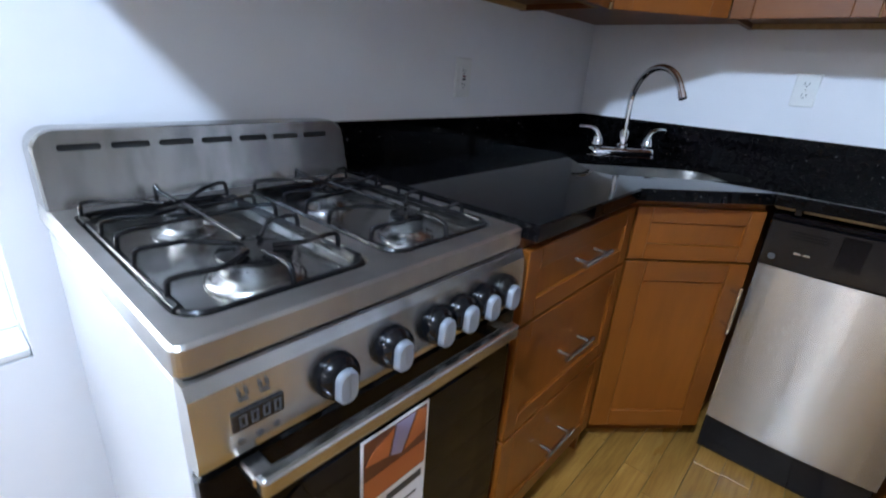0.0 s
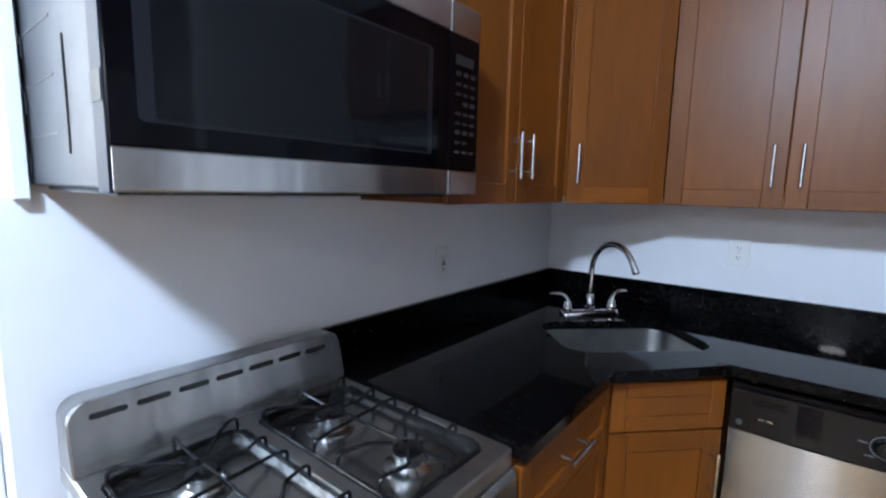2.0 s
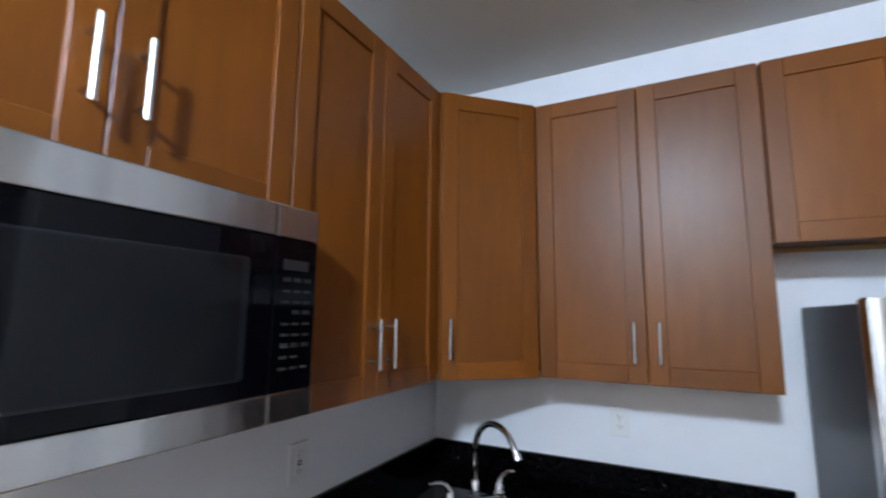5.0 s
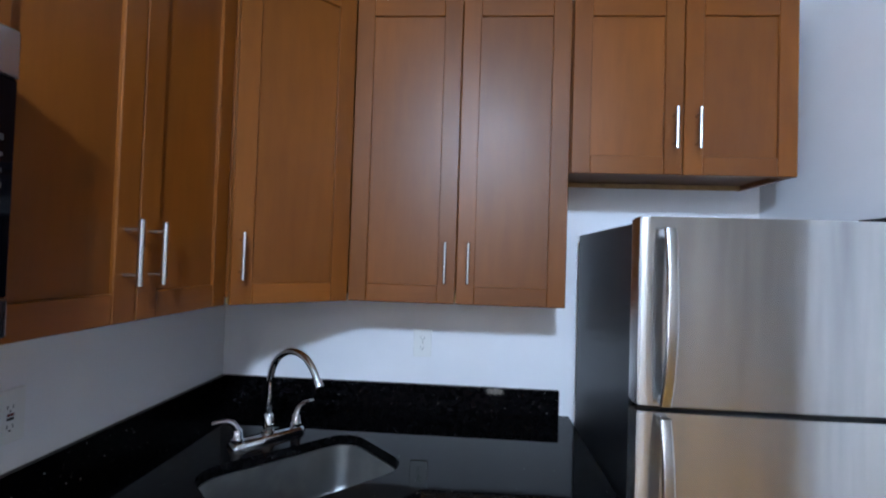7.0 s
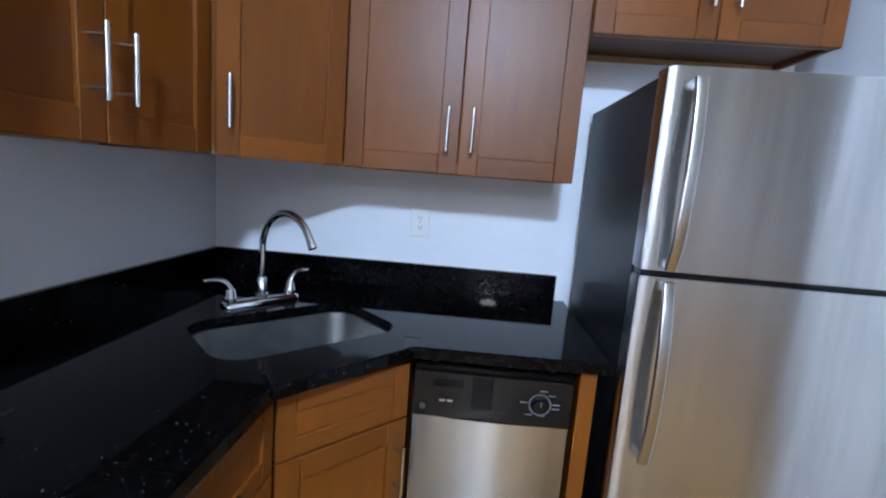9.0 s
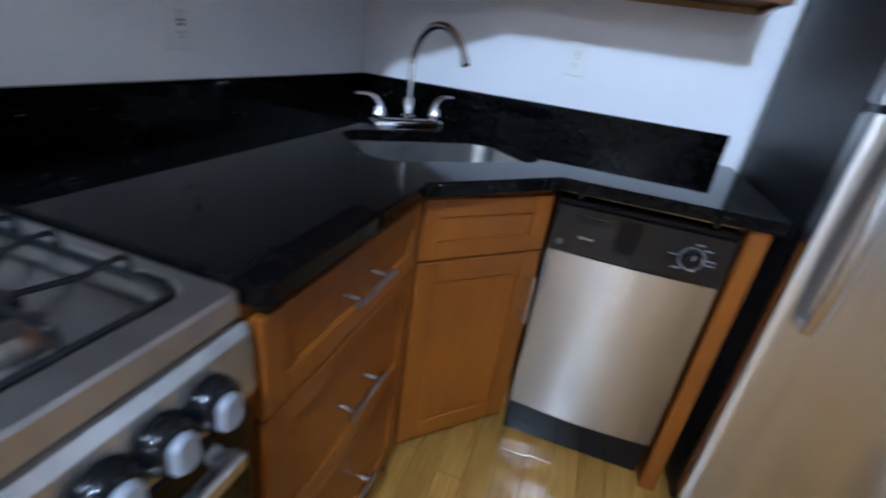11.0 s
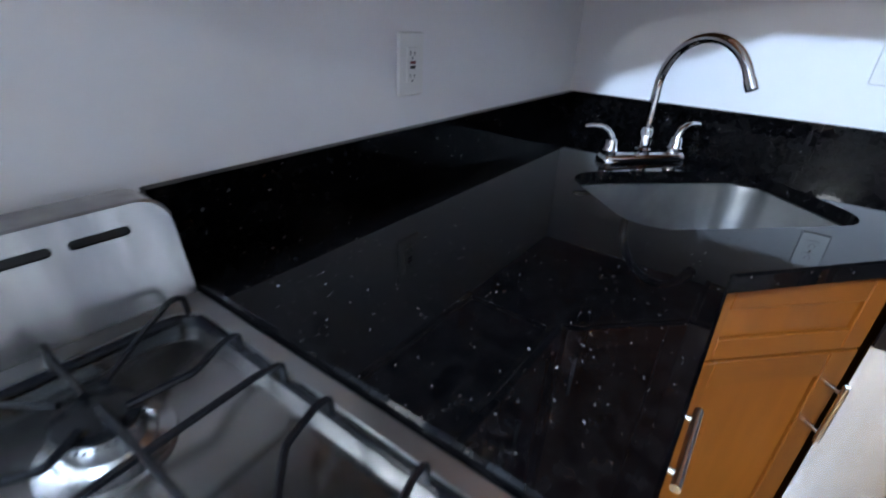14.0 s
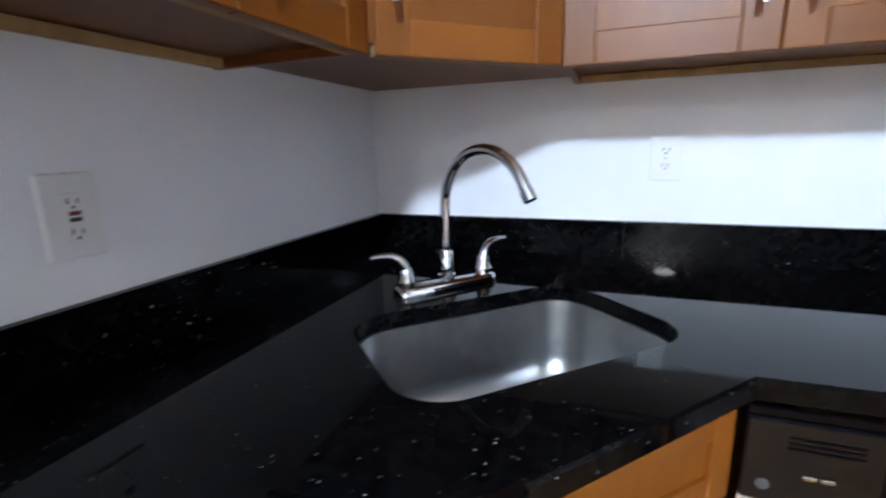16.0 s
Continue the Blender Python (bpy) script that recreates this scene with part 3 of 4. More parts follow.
# ---- gas cooker ----
def cooker():
    W_, D = 0.592, 0.616
    c = thing("gas_cooker", pose(-2.058, -0.022, 0), "freestanding stainless steel gas cooker with four burners", "cooker")
    part("body", boxes(((0.004, -D + 0.02, 0.09), (W_ - 0.004, -0.03, 0.858)), bev=0.004), SIDE, c, "pale grey enamel side walls")
    for x in (0.05, W_ - 0.05):
        for y in (-0.08, -D + 0.08):
            part("foot", lathe(bmesh.new(), [(0.022, 0.0), (0.022, 0.012), (0.012, 0.016), (0.012, 0.092)], 14, (x, y, 0)), BLACK, c)
    # hob: rails round two sunken trays
    ty0, ty1 = -0.574, -0.120
    trays = ((0.024, 0.282), (0.310, 0.568))
    bm = bmesh.new()
    outer = rounded(0, W_, -D, -0.0, 0.012, 4)
    holes = [rounded(a, b, ty0, ty1, 0.035, 6) for a, b in trays]
    edges = []
    for poly in [rounded(0.004, W_ - 0.004, -D + 0.004, -0.004, 0.010, 4)] + holes:
        vs = [bm.verts.new((x, y, 0.905)) for x, y in poly]
        edges += [bm.edges.new((vs[i], vs[(i + 1) % len(vs)])) for i in range(len(vs))]
    bmesh.ops.triangle_fill(bm, edges=edges, use_beauty=True, use_dissolve=False)
    loft(bm, [[(x, y, 0.905) for x, y in rounded(0.004, W_ - 0.004, -D + 0.004, -0.004, 0.010, 4)], [(x, y, 0.901) for x, y in outer], [(x, y, 0.872) for x, y in outer],
              [(x, y, 0.866) for x, y in rounded(0.006, W_ - 0.006, -D + 0.006, -0.006, 0.010, 4)]], False, False)
    for h in holes:
        loft(bm, [[(x, y, 0.905) for x, y in h], [(x, y, 0.900) for x, y in h]], False, False)
    bmesh.ops.remove_doubles(bm, verts=bm.verts, dist=0.0002)
    part("hob_frame", bm, STEEL, c)
    for a, b in trays:
        bm = bmesh.new()
        loft(bm, [[(x, y, z) for x, y in rounded(a - 0.002 + s, b + 0.002 - s, ty0 - 0.002 + s, ty1 + 0.002 - s, 0.036, 6)]
                  for s, z in ((0, 0.9015), (0.003, 0.8995), (0.0045, 0.8984), (0.0205, 0.8860), (0.022, 0.8849), (0.026, 0.8842), (0.030, 0.884))], False, True)
        part("hob_tray", bm, TRAY, c, "polished sunken steel tray", True)
    spots = ((0.148, -0.250, 0.028), (0.152, -0.478, 0.045), (0.424, -0.246, 0.031), (0.430, -0.475, 0.028))
    for x, y, r in spots:
        w0 = 1.45 if r > 0.035 else 1.75
        base = part("burner", lathe(bmesh.new(), [(r * w0, 0.8845), (r * (w0 - 0.03), 0.8885), (r * 1.35, 0.892), (r * 1.28, 0.8935), (r * 1.22, 0.892), (r * 1.02, 0.8965), (r * 1.0, 0.918), (r * 0.9, 0.919)], 40, (x, y, 0)), ALU, c, "shiny aluminium burner", True)
        bm = bmesh.new()
        for i in range(28):
            a = 2 * math.pi * i / 28
            p = Vector((x + r * 1.0 * math.cos(a), y + r * 1.0 * math.sin(a), 0.9130))
            tube(bm, [p, p + Vector((math.cos(a), math.sin(a), 0)) * 0.002], 0.0014, 6)
        part("flame_ports", bm, SLOT, base)["kind"] = "stuff"
        part("cap", lathe(bmesh.new(), [(r * 1.06, 0.9195), (r * 1.08, 0.9215), (r * 1.06, 0.9240), (r * 0.9, 0.9258), (r * 0.6, 0.9265), (0.001, 0.9268)], 40, (x, y, 0)), CAP, base, "matt black burner cap", True)
    # pan supports
    for (a, b), n in zip(trays, (0, 1)):
        (bx, by, br), (fx, fy, fr) = spots[2 * n], spots[2 * n + 1]
        lo, hi, zt = 0.903, 0.934, 0.9315
        ring = [(x, y, lo) for x, y in rounded(a + 0.010, b - 0.010, ty0 + 0.010, ty1 - 0.010, 0.028, 5)]
        g_ = part("pan_support", tube(bmesh.new(), ring, 0.0046, 8, loop=True), ENAMEL, c, "black enamelled pan support", True)
        left, right, back, front = a + 0.010, b - 0.010, ty1 - 0.010, ty0 + 0.010
        mid, yc = (bx + fx) / 2, -0.322

        def bar(*pts):
            part("bar", tube(bmesh.new(), bent(pts, 0.007), 0.0036, 8), ENAMEL, g_, smooth=True)

        bar((left, yc - 0.008, lo), (left + 0.002, yc - 0.008, hi - 0.006), (left + 0.028, yc - 0.008, zt), (right - 0.028, yc + 0.006, zt), (right - 0.002, yc + 0.006, hi - 0.006), (right, yc + 0.006, lo))
        bar((mid, by - 0.004, zt + 0.001), (mid, fy + 0.028, zt + 0.001))
        bar((bx, back, lo), (bx, back - 0.002, hi + 0.006), (bx, back - 0.022, zt + 0.001), (bx, by + 0.020, zt))
        bar((fx + 0.004, front, lo), (fx + 0.004, front + 0.003, hi - 0.006), (fx + 0.003, front + 0.024, zt), (fx, fy - 0.024, zt))
        # four prongs round each burner, bent towards its middle
        for cx, cy, pairs in ((bx, by, ((-0.138, -0.178, 0.024), (-0.250, -0.276, -0.018))), (fx, fy, ((-0.392, -0.408, 0.022), (-0.502, -0.515, -0.016)))):
            for ry, ky, dy in pairs:
                for s_, x in ((1, left), (-1, right)):
                    tilt = -0.008 * s_
                    bar((x, ry + tilt, lo), (x + s_ * 0.002, ry + tilt, hi - 0.007), (x + s_ * 0.016, ry + tilt, zt - 0.003), (x + s_ * 0.060, ky + tilt, zt), (cx - s_ * 0.017, cy + dy, zt))
        for x, y in ((left, ty0 + 0.05), (right, ty0 + 0.05), (left, ty1 - 0.05), (right, ty1 - 0.05)):
            part("rubber_foot", tube(bmesh.new(), [(x, y - 0.016, lo + 0.0005), (x, y + 0.016, lo + 0.0005)], 0.0066, 8), BLACK, g_)
    # backguard with slots
    bm = bmesh.new()
    y0, y1, z0, z1 = -0.066, -0.050, 0.9055, 1.028
    edges, slots = [], []
    for i in range(7):
        xa = 0.034 + i * 0.0746
        slots.append(rounded(xa, xa + 0.060, 1.001 - 0.0052, 1.001 + 0.0052, 0.0051, 4))
    face = [(x, z) for x, z in rounded(0.004, W_ - 0.004, z0, z1, 0.034, 6)]
    face[14:21] = [(0.004, z0)]
    face[-7:] = [(W_ - 0.004, z0)]
    for poly in [face] + slots:
        vs = [bm.verts.new((x, y0, z)) for x, z in poly]
        edges += [bm.edges.new((vs[i], vs[(i + 1) % len(vs)])) for i in range(len(vs))]
    bmesh.ops.triangle_fill(bm, edges=edges, use_beauty=True, use_dissolve=False)
    back = [(W_ / 2 + (x - W_ / 2) * 1.012, z + (0.002 if z > 0.95 else 0)) for x, z in face]
    loft(bm, [[(x, y0, z) for x, z in face], [(x, y0 + 0.004, z) for x, z in back], [(x, -0.012, z) for x, z in back]], False, False)
    for s in slots:
        loft(bm, [[(x, y0, z) for x, z in s], [(x, y0 + 0.006, z) for x, z in s]], False, False)
    bmesh.ops.remove_doubles(bm, verts=bm.verts, dist=0.0001)
    for v in bm.verts:
        if v.co.y < -0.05:
            v.co.y -= 0.030 * (1.028 - v.co.z) / 0.1225
    guard = part("backguard", bm, STEEL_GUARD, c, "brushed steel backguard with seven slots")
    part("slot_backing", boxes(((0.02, y0 - 0.0005, 0.991), (W_ - 0.02, y0 + 0.010, 1.012))), SLOT, guard)
    # front panel
    bm = bmesh.new()
    prof = [(-D + 0.02, 0.866), (-D - 0.002, 0.864), (-D - 0.010, 0.850), (-D - 0.014, 0.772), (-D - 0.010, 0.759), (-D + 0.02, 0.755)]
    loft(bm, [[(x, y, z) for y, z in prof] for x in (0.003, W_ - 0.003)])
    panel = part("control_panel", bm, STEEL_UP, c, "brushed steel control panel")
    turn = Euler((radians(90), 0, 0)).to_matrix()
    for x in (0.166, 0.259, 0.346, 0.403, 0.461, 0.520):
        yk = -D - 0.012
        bm = lathe(bmesh.new(), [(0.030, 0.0), (0.030, 0.010), (0.0275, 0.018), (0.022, 0.023), (0.001, 0.0245)], 28, (x, yk, 0.806), turn)
        knob = part("knob", bm, BLACK, panel, "black knob with a silver insert", True)
        bm = bmesh.new()
        ring = []
        for s, y in ((0.0, yk - 0.018), (0.0005, yk - 0.030), (0.003, yk - 0.033)):
            ring.append([(x + px, y, 0.806 + pz) for px, pz in rounded(-0.0150 + s, 0.0150 - s, -0.028 + s, 0.018 - s, 0.0140 - s * 0.5, 6)])
        loft(bm, ring)
        part("grip", bm, KNOB_GREY, knob, smooth=True)
    yk = -D - 0.0135
    clock = part("clock", boxes(((0.040, yk - 0.002, 0.793), (0.098, yk + 0.004, 0.817)), bev=0.001), LCD, panel, "small dark clock display")
    for i in range(4):
        x = 0.047 + i * 0.013
        part("digit", boxes(((x, yk - 0.0032, 0.798), (x + 0.002, yk - 0.0018, 0.812)), ((x + 0.006, yk - 0.0032, 0.798), (x + 0.008, yk - 0.0018, 0.812)), ((x + 0.002, yk - 0.0032, 0.810), (x + 0.006, yk - 0.0018, 0.812)), ((x + 0.002, yk - 0.0032, 0.798), (x + 0.006, yk - 0.0018, 0.800))), DIGIT, clock)
    for x in (0.048, 0.068, 0.088):
        part("button", lathe(bmesh.new(), [(0.0045, 0), (0.004, 0.002), (0.001, 0.0022)], 12, (x, yk + 0.001, 0.779), turn), DARK_INK, panel)
    for x in (0.055, 0.078):
        part("print", boxes(((x - 0.005, yk - 0.0008, 0.828), (x + 0.005, yk + 0.003, 0.830)), ((x - 0.005, yk - 0.0008, 0.834), (x - 0.003, yk + 0.003, 0.842)), ((x + 0.003, yk - 0.0008, 0.834), (x + 0.005, yk + 0.003, 0.842))), DARK_INK, panel)
    # oven door
    door = part("oven_door", boxes(((0.004, -D - 0.006, 0.215), (W_ - 0.004, -D + 0.018, 0.748)), bev=0.004), BLACK_GLASS, c, "black glass oven door")
    bm = bmesh.new()
    loft(bm, [[(x, y, z) for x, z in rounded(0.08, W_ - 0.08, 0.30, 0.66, 0.05, 8)] for y in (-D - 0.0085, -D - 0.0055)])
    part("oven_window", bm, MESH_GLASS, door, "smoked oven window")
    hb = bmesh.new()
    y_h = -D - 0.05
    box(hb, (0.045, y_h - 0.010, 0.730), (0.52, y_h + 0.010, 0.756), 0.005, 2)
    for x in (0.045, 0.495):
        box(hb, (x, y_h + 0.010, 0.731), (x + 0.025, -D - 0.004, 0.747), 0.003)
    part("handle", hb, ALU, door, "silver bar handle")
    ys = -D - 0.0092
    lab = part("sticker", boxes(((0.210, ys - 0.0008, 0.37), (0.350, ys + 0.0004, 0.662))), PAPER, door, "orange product sticker with a white tag")
    part("print", boxes(((0.215, ys - 0.0016, 0.535), (0.345, ys - 0.0007, 0.657))), BROWN, lab)
    part("print", boxes(((0.215, ys - 0.0022, 0.538), (0.345, ys - 0.0015, 0.582))), ORANGE, lab)
    for shape, ink in ((((0.268, 0.602), (0.290, 0.592), (0.318, 0.655), (0.278, 0.655)), VIOLET),
                       (((0.218, 0.612), (0.262, 0.604), (0.274, 0.652), (0.230, 0.630)), ORANGE), (((0.297, 0.594), (0.343, 0.606), (0.343, 0.650), (0.324, 0.655)), ORANGE)):
        bm = bmesh.new()
        loft(bm, [[(x, y, z) for x, z in shape] for y in (ys - 0.0026, ys - 0.0015)])
        part("print", bm, ink, lab)
    part("print", boxes(((0.262, ys - 0.0016, 0.507), (0.340, ys - 0.0007, 0.522))), DARK_INK, lab)
    part("print", boxes(((0.225, ys - 0.0016, 0.478), (0.330, ys - 0.0007, 0.482))), DIGIT, lab)
    part("print", boxes(((0.225, ys - 0.0016, 0.464), (0.310, ys - 0.0007, 0.468))), DIGIT, lab)
    part("drawer", boxes(((0.004, -D - 0.004, 0.095), (W_ - 0.004, -D + 0.018, 0.208)), bev=0.004), STEEL, c)


cooker()


# ---- microwave ----
def microwave():
    W_, H_, D = 0.744, 0.412, 0.375
    m = thing("microwave", pose(-2.058, -0.003, 1.404), "over-the-range steel and black glass microwave oven", "microwave")
    part("case", boxes(((0.002, -D, 0.004), (W_ - 0.002, 0, H_ - 0.003)), bev=0.003), CASE, m, "grey sheet steel case")
    part("underside", boxes(((0.02, -D + 0.01, -0.004), (W_ - 0.02, -0.02, 0.0035)), bev=0.002), BLACK, m)
    for y, z0, z1 in ((-0.255, 0.25, 0.375), (-0.255, 0.05, 0.205)):
        part("side_vent", boxes(((0.0, y - 0.003, z0), (0.0019, y + 0.003, z1))), SLOT, m)
    for z in (0.08, 0.16, 0.24, 0.32):
        part("side_seam", boxes(((0.001, -0.20, z), (0.0019, -0.02, z + 0.002))), SEAM, m)
    for z in (0.02, 0.12, 0.21, 0.30):
        part("side_clip", boxes(((0.0, -0.018, z), (0.0019, -0.008, z + 0.035))), SLOT, m)
    part("front_gap", boxes(((0.001, -D - 0.014, 0.002), (W_ - 0.001, -D - 0.0005, H_ - 0.001))), SLOT, m)
    yf = -0.418
    split = 0.627
    door = part("door", boxes(((0, yf, 0.055), (split - 0.0015, -D - 0.0145, 0.346)), bev=0.002), BLACK_GLASS, m, "black glass door")
    part("trim_strip", boxes(((0.001, yf - 0.002, 0.001), (split - 0.0015, yf + 0.004, 0.0545)), bev=0.003, seg=2), STEEL_UP, door, "brushed steel band")
    part("trim_strip", boxes(((0.001, yf - 0.002, 0.3465), (split - 0.0015, yf + 0.004, H_ - 0.001)), bev=0.003, seg=2), STEEL_UP, door, "brushed steel band")
    bm = bmesh.new()
    loft(bm, [[(x, y, z) for x, z in rounded(0.031, 0.571, 0.085, 0.300, 0.008, 4)] for y in (yf - 0.0012, yf + 0.001)])
    win_ = part("door_window", bm, RIM_GLASS, door, "smoked viewing window")
    bm = bmesh.new()
    loft(bm, [[(x, y, z) for x, z in rounded(0.050, 0.556, 0.090, 0.296, 0.006, 4)] for y in (yf - 0.0022, yf - 0.0004)])
    part("screen", bm, MESH_GLASS, win_, "darker perforated screen")
    part("latch_notch", boxes(((-0.0034, yf + 0.004, 0.105), (-0.0019, -D - 0.003, 0.140))), SLOT, door)
    part("door_edge", boxes(((-0.002, yf + 0.002, 0.0), (-0.0002, -D - 0.002, H_)), ((0.0, yf + 0.0045, 0.0), (split - 0.0015, -D - 0.0145, 0.0545)),
                            ((0.0, yf + 0.0045, 0.3465), (split - 0.0015, -D - 0.0145, H_))), DOOR_EDGE, door, "dark plastic door edge")
    panel = part("control_panel", boxes(((split + 0.0015, yf, 0.055), (W_ - 0.004, -D - 0.0145, 0.346)), bev=0.002), BLACK_GLASS, m, "black touch control panel")
    part("trim_strip", boxes(((split + 0.0015, yf - 0.002, 0.001), (W_ - 0.004, -D - 0.0145, 0.0545)), bev=0.003, seg=2), STEEL_UP, panel, "brushed steel band")
    part("trim_strip", boxes(((split + 0.0015, yf - 0.002, 0.3465), (W_ - 0.004, -D - 0.0145, H_)), bev=0.003, seg=2), STEEL_UP, panel, "brushed steel band")
    part("display", boxes(((split + 0.022, yf - 0.0015, 0.285), (W_ - 0.03, yf + 0.001, 0.305))), KEY, panel)
    for r in range(9):
        for k in range(3):
            x, z = split + 0.024 + k * 0.027, 0.262 - r * 0.021
            if (r, k) in ((3, 0), (7, 2)):
                continue
            part("key", boxes(((x, yf - 0.0012, z), (x + 0.018, yf + 0.001, z + 0.005 if r % 3 else z + 0.008))), KEY, panel)


microwave()
filler = thing("filler_strip", pose(-2.084, -0.001, 1.383), "white painted filler strip on the wall beside the microwave", "trim")
part("board", boxes(((0, -0.022, 0), (0.0235, -0.001, 0.45)), bev=0.002), TRIM, filler)


# ---- dishwasher ----
def dishwasher():
    W_ = 0.440
    d = thing("dishwasher", pose(-0.602, -0.922, 0, 0, 0, -90), "slim built-in dishwasher with steel door and black controls", "dishwasher")
    part("body", boxes(((0.004, 0.0, 0.02), (W_ - 0.004, 0.55, 0.855)), bev=0.002), BLACK, d)
    bm = bmesh.new()
    n = 18
    prof = [(0.004 + (W_ - 0.008) * k / n, -0.022 - 0.013 * math.sin(math.pi * k / n)) for k in range(n + 1)]
    loft(bm, [[(x, y, z) for x, y in prof] + [(W_ - 0.004, -0.002, z), (0.004, -0.002, z)] for z in (0.157, 0.706)])
    part("door", bm, STEEL_UP, d, "brushed steel door panel")
    panel = part("control_panel", boxes(((0.002, -0.036, 0.709), (W_ - 0.002, -0.0005, 0.842)), bev=0.003), BLACK, d, "black control panel")
    part("top_trim", boxes(((0.002, -0.030, 0.843), (W_ - 0.002, -0.0005, 0.857)), bev=0.002), BLACK_GLASS, d)
    part("kick_plate", boxes(((0.002, 0.02, 0.0), (W_ - 0.002, 0.035, 0.154)), bev=0.002), BLACK, d, "black kick plate")
    turn = Euler((radians(90), 0, 0)).to_matrix()
    dial = part("dial", lathe(bmesh.new(), [(0.025, 0.0), (0.025, 0.004), (0.020, 0.006), (0.018, 0.018), (0.001, 0.019)], 28, (0.350, -0.0355, 0.774), turn), BLACK, panel, "black timer dial", True)
    part("dial_ring", lathe(bmesh.new(), [(0.0305, 0.0), (0.0305, 0.0012), (0.0285, 0.0012), (0.0285, 0.0)], 36, (0.350, -0.0362, 0.774), turn), INK, dial, "pale printed ring")
    part("pointer", boxes(((0.3488, -0.0556, 0.776), (0.3512, -0.054, 0.790))), INK, dial)
    for a in (80, 45, 5, -12, 175, 230):
        ca, sa = math.cos(radians(a)), math.sin(radians(a))
        x, z = 0.350 + 0.044 * ca, 0.774 + 0.040 * sa
        part("print", boxes(((x - 0.010, -0.0372, z - 0.0015), (x + 0.010, -0.0358, z + 0.0015))), INK, panel)
    part("print", boxes(((0.345, -0.0372, 0.742), (0.366, -0.0358, 0.7455))), INK, panel)
    pocket = part("handle_pocket", boxes(((0.165, -0.0375, 0.745), (0.220, -0.0355, 0.832)), bev=0.0009), BLACK_GLASS, panel, "dark recessed finger latch")
    part("vent", boxes(((0.055, -0.0385, 0.800), (0.140, -0.0355, 0.803)), ((0.055, -0.0385, 0.808), (0.140, -0.0355, 0.811)), ((0.055, -0.0385, 0.816), (0.140, -0.0355, 0.819))), BLACK_GLASS, panel)
    part("button", boxes(((0.075, -0.0395, 0.757), (0.092, -0.0355, 0.763)), ((0.096, -0.0395, 0.757), (0.113, -0.0355, 0.763)), bev=0.001), ALU, panel, "small silver buttons")
    part("badge", lathe(bmesh.new(), [(0.009, 0.0), (0.009, 0.001), (0.001, 0.0012)], 20, (0.030, -0.0362, 0.738), turn), DARK_INK, panel, "round grey badge")
    for x in (0.045, 0.37):
        part("bracket", boxes(((x, -0.018, 0.857), (x + 0.02, -0.003, 0.8815)), bev=0.002), BLACK, d, "small black mounting bracket")


dishwasher()
rail = thing("filler_rail", pose(-0.600, -0.922, 0.858, 0, 0, -90), "pale raw wood strip under the counter above the dishwasher", "trim")
part("strip", boxes(((0.0, 0.0, 0.006), (0.44, 0.016, 0.0235))), RAW_WOOD, rail)


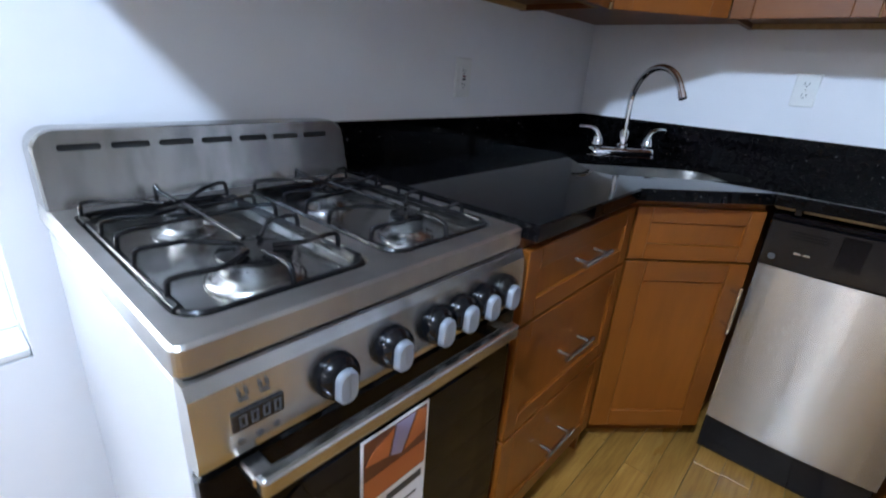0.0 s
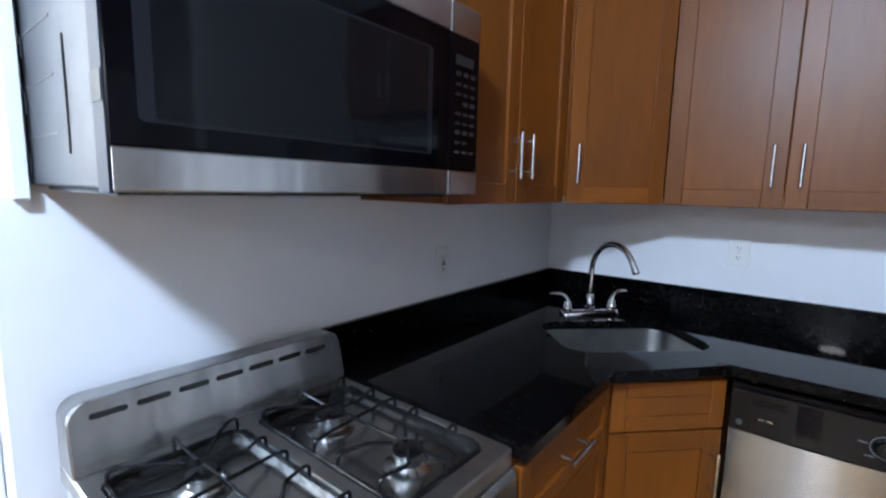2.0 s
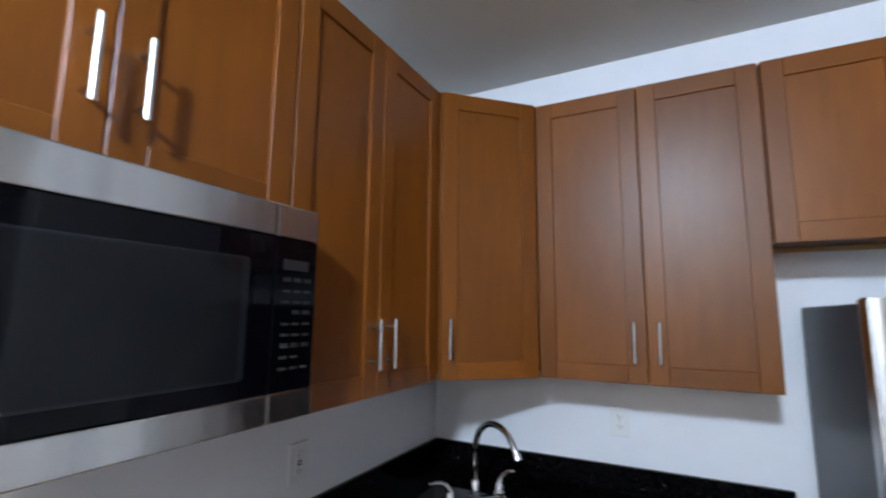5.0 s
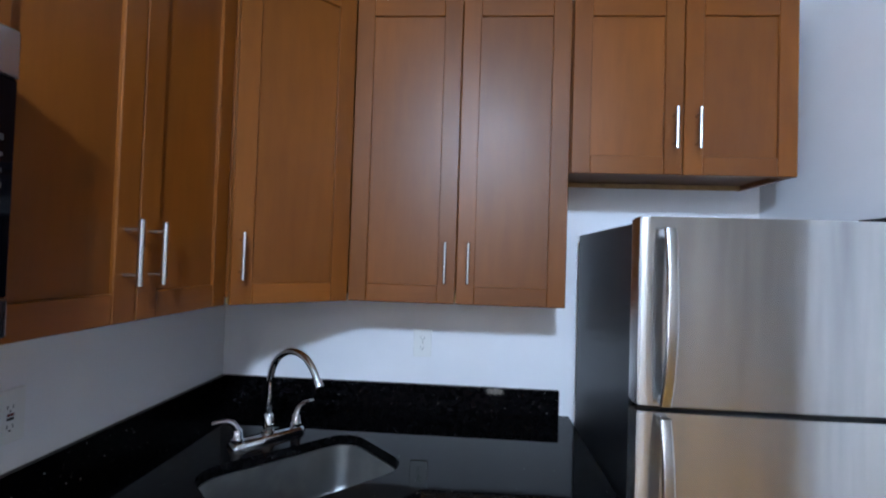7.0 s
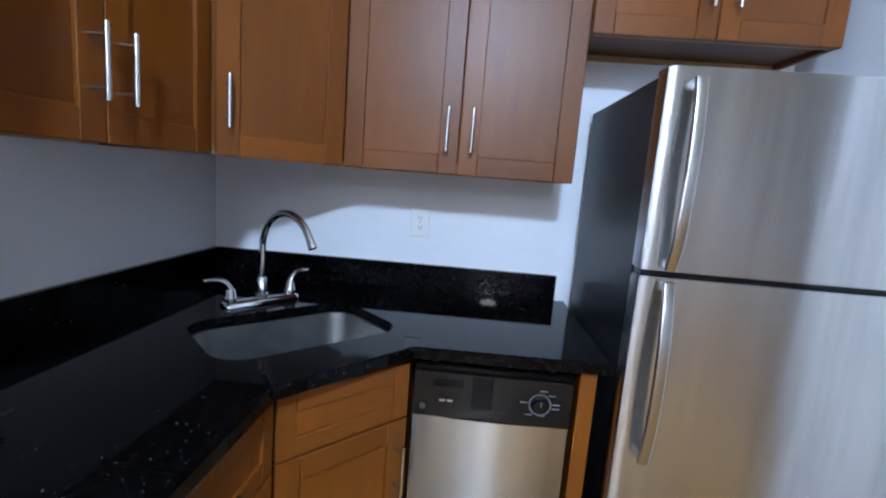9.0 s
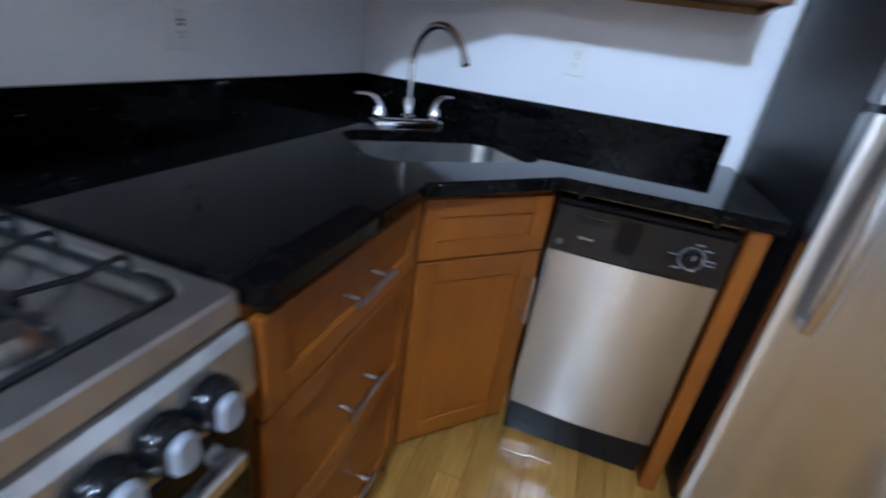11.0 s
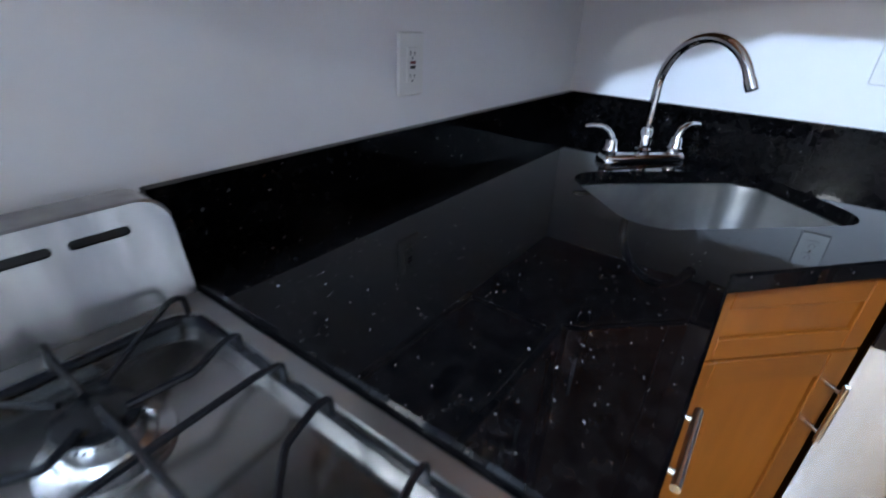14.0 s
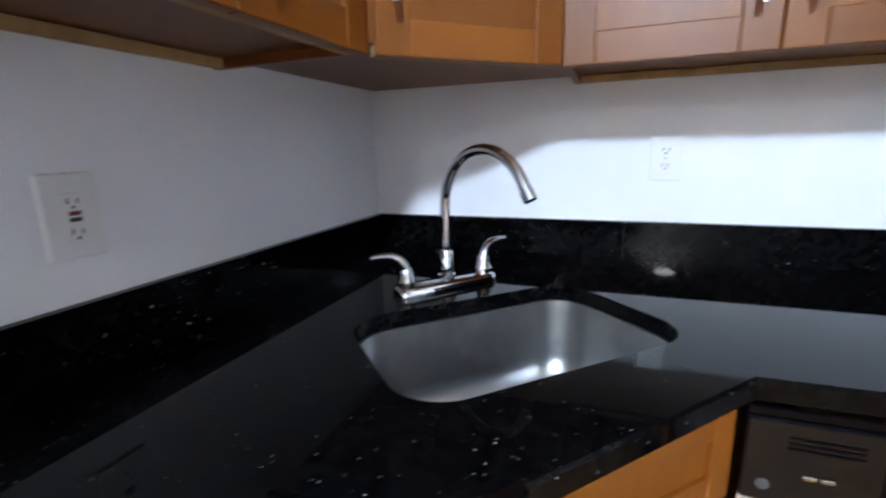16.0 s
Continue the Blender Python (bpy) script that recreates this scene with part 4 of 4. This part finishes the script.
# ---- refrigerator ----
def refrigerator():
    W_, H_, D = 0.690, 1.652, 0.60
    f = thing("refrigerator", pose(-0.662, -1.453, 0, 0, 0, -90), "tall top-freezer refrigerator with steel doors and black sides", "refrigerator")
    part("body", boxes(((0.004, 0.0, 0.03), (W_ - 0.004, D, H_ - 0.012)), bev=0.006, seg=2), FRIDGE_SIDE, f, "black textured cabinet")
    part("base_grille", boxes(((0.01, -0.03, 0.02), (W_ - 0.01, -0.001, 0.085)), bev=0.004), BLACK, f)
    for x in (0.05, W_ - 0.05):
        for y in (0.03, D - 0.05):
            part("foot", lathe(bmesh.new(), [(0.02, 0.0), (0.02, 0.02), (0.012, 0.031)], 12, (x, y, 0)), BLACK, f)

    def slab(z0, z1):
        bm = bmesh.new()
        n, yb = 24, -0.006
        face = []
        for k in range(n + 1):
            s = k / n
            face.append((W_ * s, -0.058 - 0.009 * math.sin(math.pi * s)))
        face = [(0, yb), (0, -0.048), (0.003, -0.055), (0.010, -0.0585)] + face[1:-1] + [(W_ - 0.010, -0.0585), (W_ - 0.003, -0.055), (W_, -0.048), (W_, yb)]
        loft(bm, [[(x, y, z) for x, y in face] for z in (z0, z1)])
        bmesh.ops.bevel(bm, geom=[e for e in bm.edges if abs(e.verts[0].co.z - e.verts[1].co.z) < 1e-6], offset=0.004, segments=2, affect="EDGES")
        return bm

    up = part("freezer_door", slab(1.184, H_), STEEL_UP, f, "brushed steel freezer door", True)
    lo = part("fridge_door", slab(0.09, 1.168), STEEL_UP, f, "brushed steel lower door", True)
    part("gasket", boxes(((0.008, -0.045, 1.168), (W_ - 0.008, -0.002, 1.184))), BLACK, f)

    def strap(z0, z1, top_fixed, x=0.062):
        n = 16
        bm = bmesh.new()
        rings = []
        for k in range(n + 1):
            s = k / n
            z = z0 + (z1 - z0) * s
            bow = math.sin(math.pi * min(1, 0.06 + 0.94 * (s if top_fixed else 1 - s))) ** 0.45
            y = -0.072 - 0.040 * max(0.25, bow)
            rings.append([(x + px, y + py, z) for px, py in rounded(-0.015, 0.015, -0.007, 0.007, 0.0065, 3)])
        loft(bm, rings)
        for z in (z0 + 0.012, z1 - 0.012):
            box(bm, (x - 0.010, -0.085, z - 0.012), (x + 0.016, -0.055, z + 0.012), 0.003)
        return bm

    part("handle", strap(1.190, 1.622, False), ALU, up, "curved silver handle", True)
    part("handle", strap(0.705, 1.160, True), ALU, lo, "curved silver handle", True)
    turn = Euler((radians(90), 0, 0)).to_matrix()
    part("badge", lathe(bmesh.new(), [(0.015, 0.0), (0.015, 0.002), (0.001, 0.003)], 24, (W_ - 0.035, -0.057, 1.585), turn), INK, up, "round grey badge")
    part("hinge_cover", boxes(((W_ - 0.09, -0.04, H_ + 0.001), (W_ - 0.01, 0.05, H_ + 0.014)), bev=0.003), BLACK, f)


refrigerator()


# ---- floor planks ----
def planks():
    rnd = random.Random(7)
    wdt, gap = 0.083, 0.0012
    meshes = {}
    y = YS + 0.0005
    bm_rest = bmesh.new()
    while y < -0.002:
        y1 = min(y + wdt, -0.001)
        x = XW - rnd.uniform(0, 0.8)
        while x < -0.001:
            ln = rnd.choice((0.46, 0.62, 0.78, 0.94))
            a, b = max(x, XW), min(x + ln, -0.001)
            x += ln
            if b - a < 0.02:
                continue
            if a > -2.6 and -1.8 < y < -0.5:
                key = (round(b - a, 3), round(y1 - y, 3))
                if key not in meshes:
                    bm = box(bmesh.new(), (0, 0, -0.0115), (b - a - gap, y1 - y - gap, 0.0), 0.0008)
                    me = bpy.data.meshes.new("plank")
                    bm.to_mesh(me)
                    bm.free()
                    me.materials.append(PLANK)
                    meshes[key] = me
                ob = new("plank", meshes[key])
                ob.parent = floor
                ob.location = (a, y, 0)
            else:
                box(bm_rest, (a, y, -0.0115), (b - gap, y1 - gap, 0.0))
        y += wdt
    rest = part("planks_beyond", bm_rest, PLANK, floor)
    rest["kind"] = "stuff"


planks()
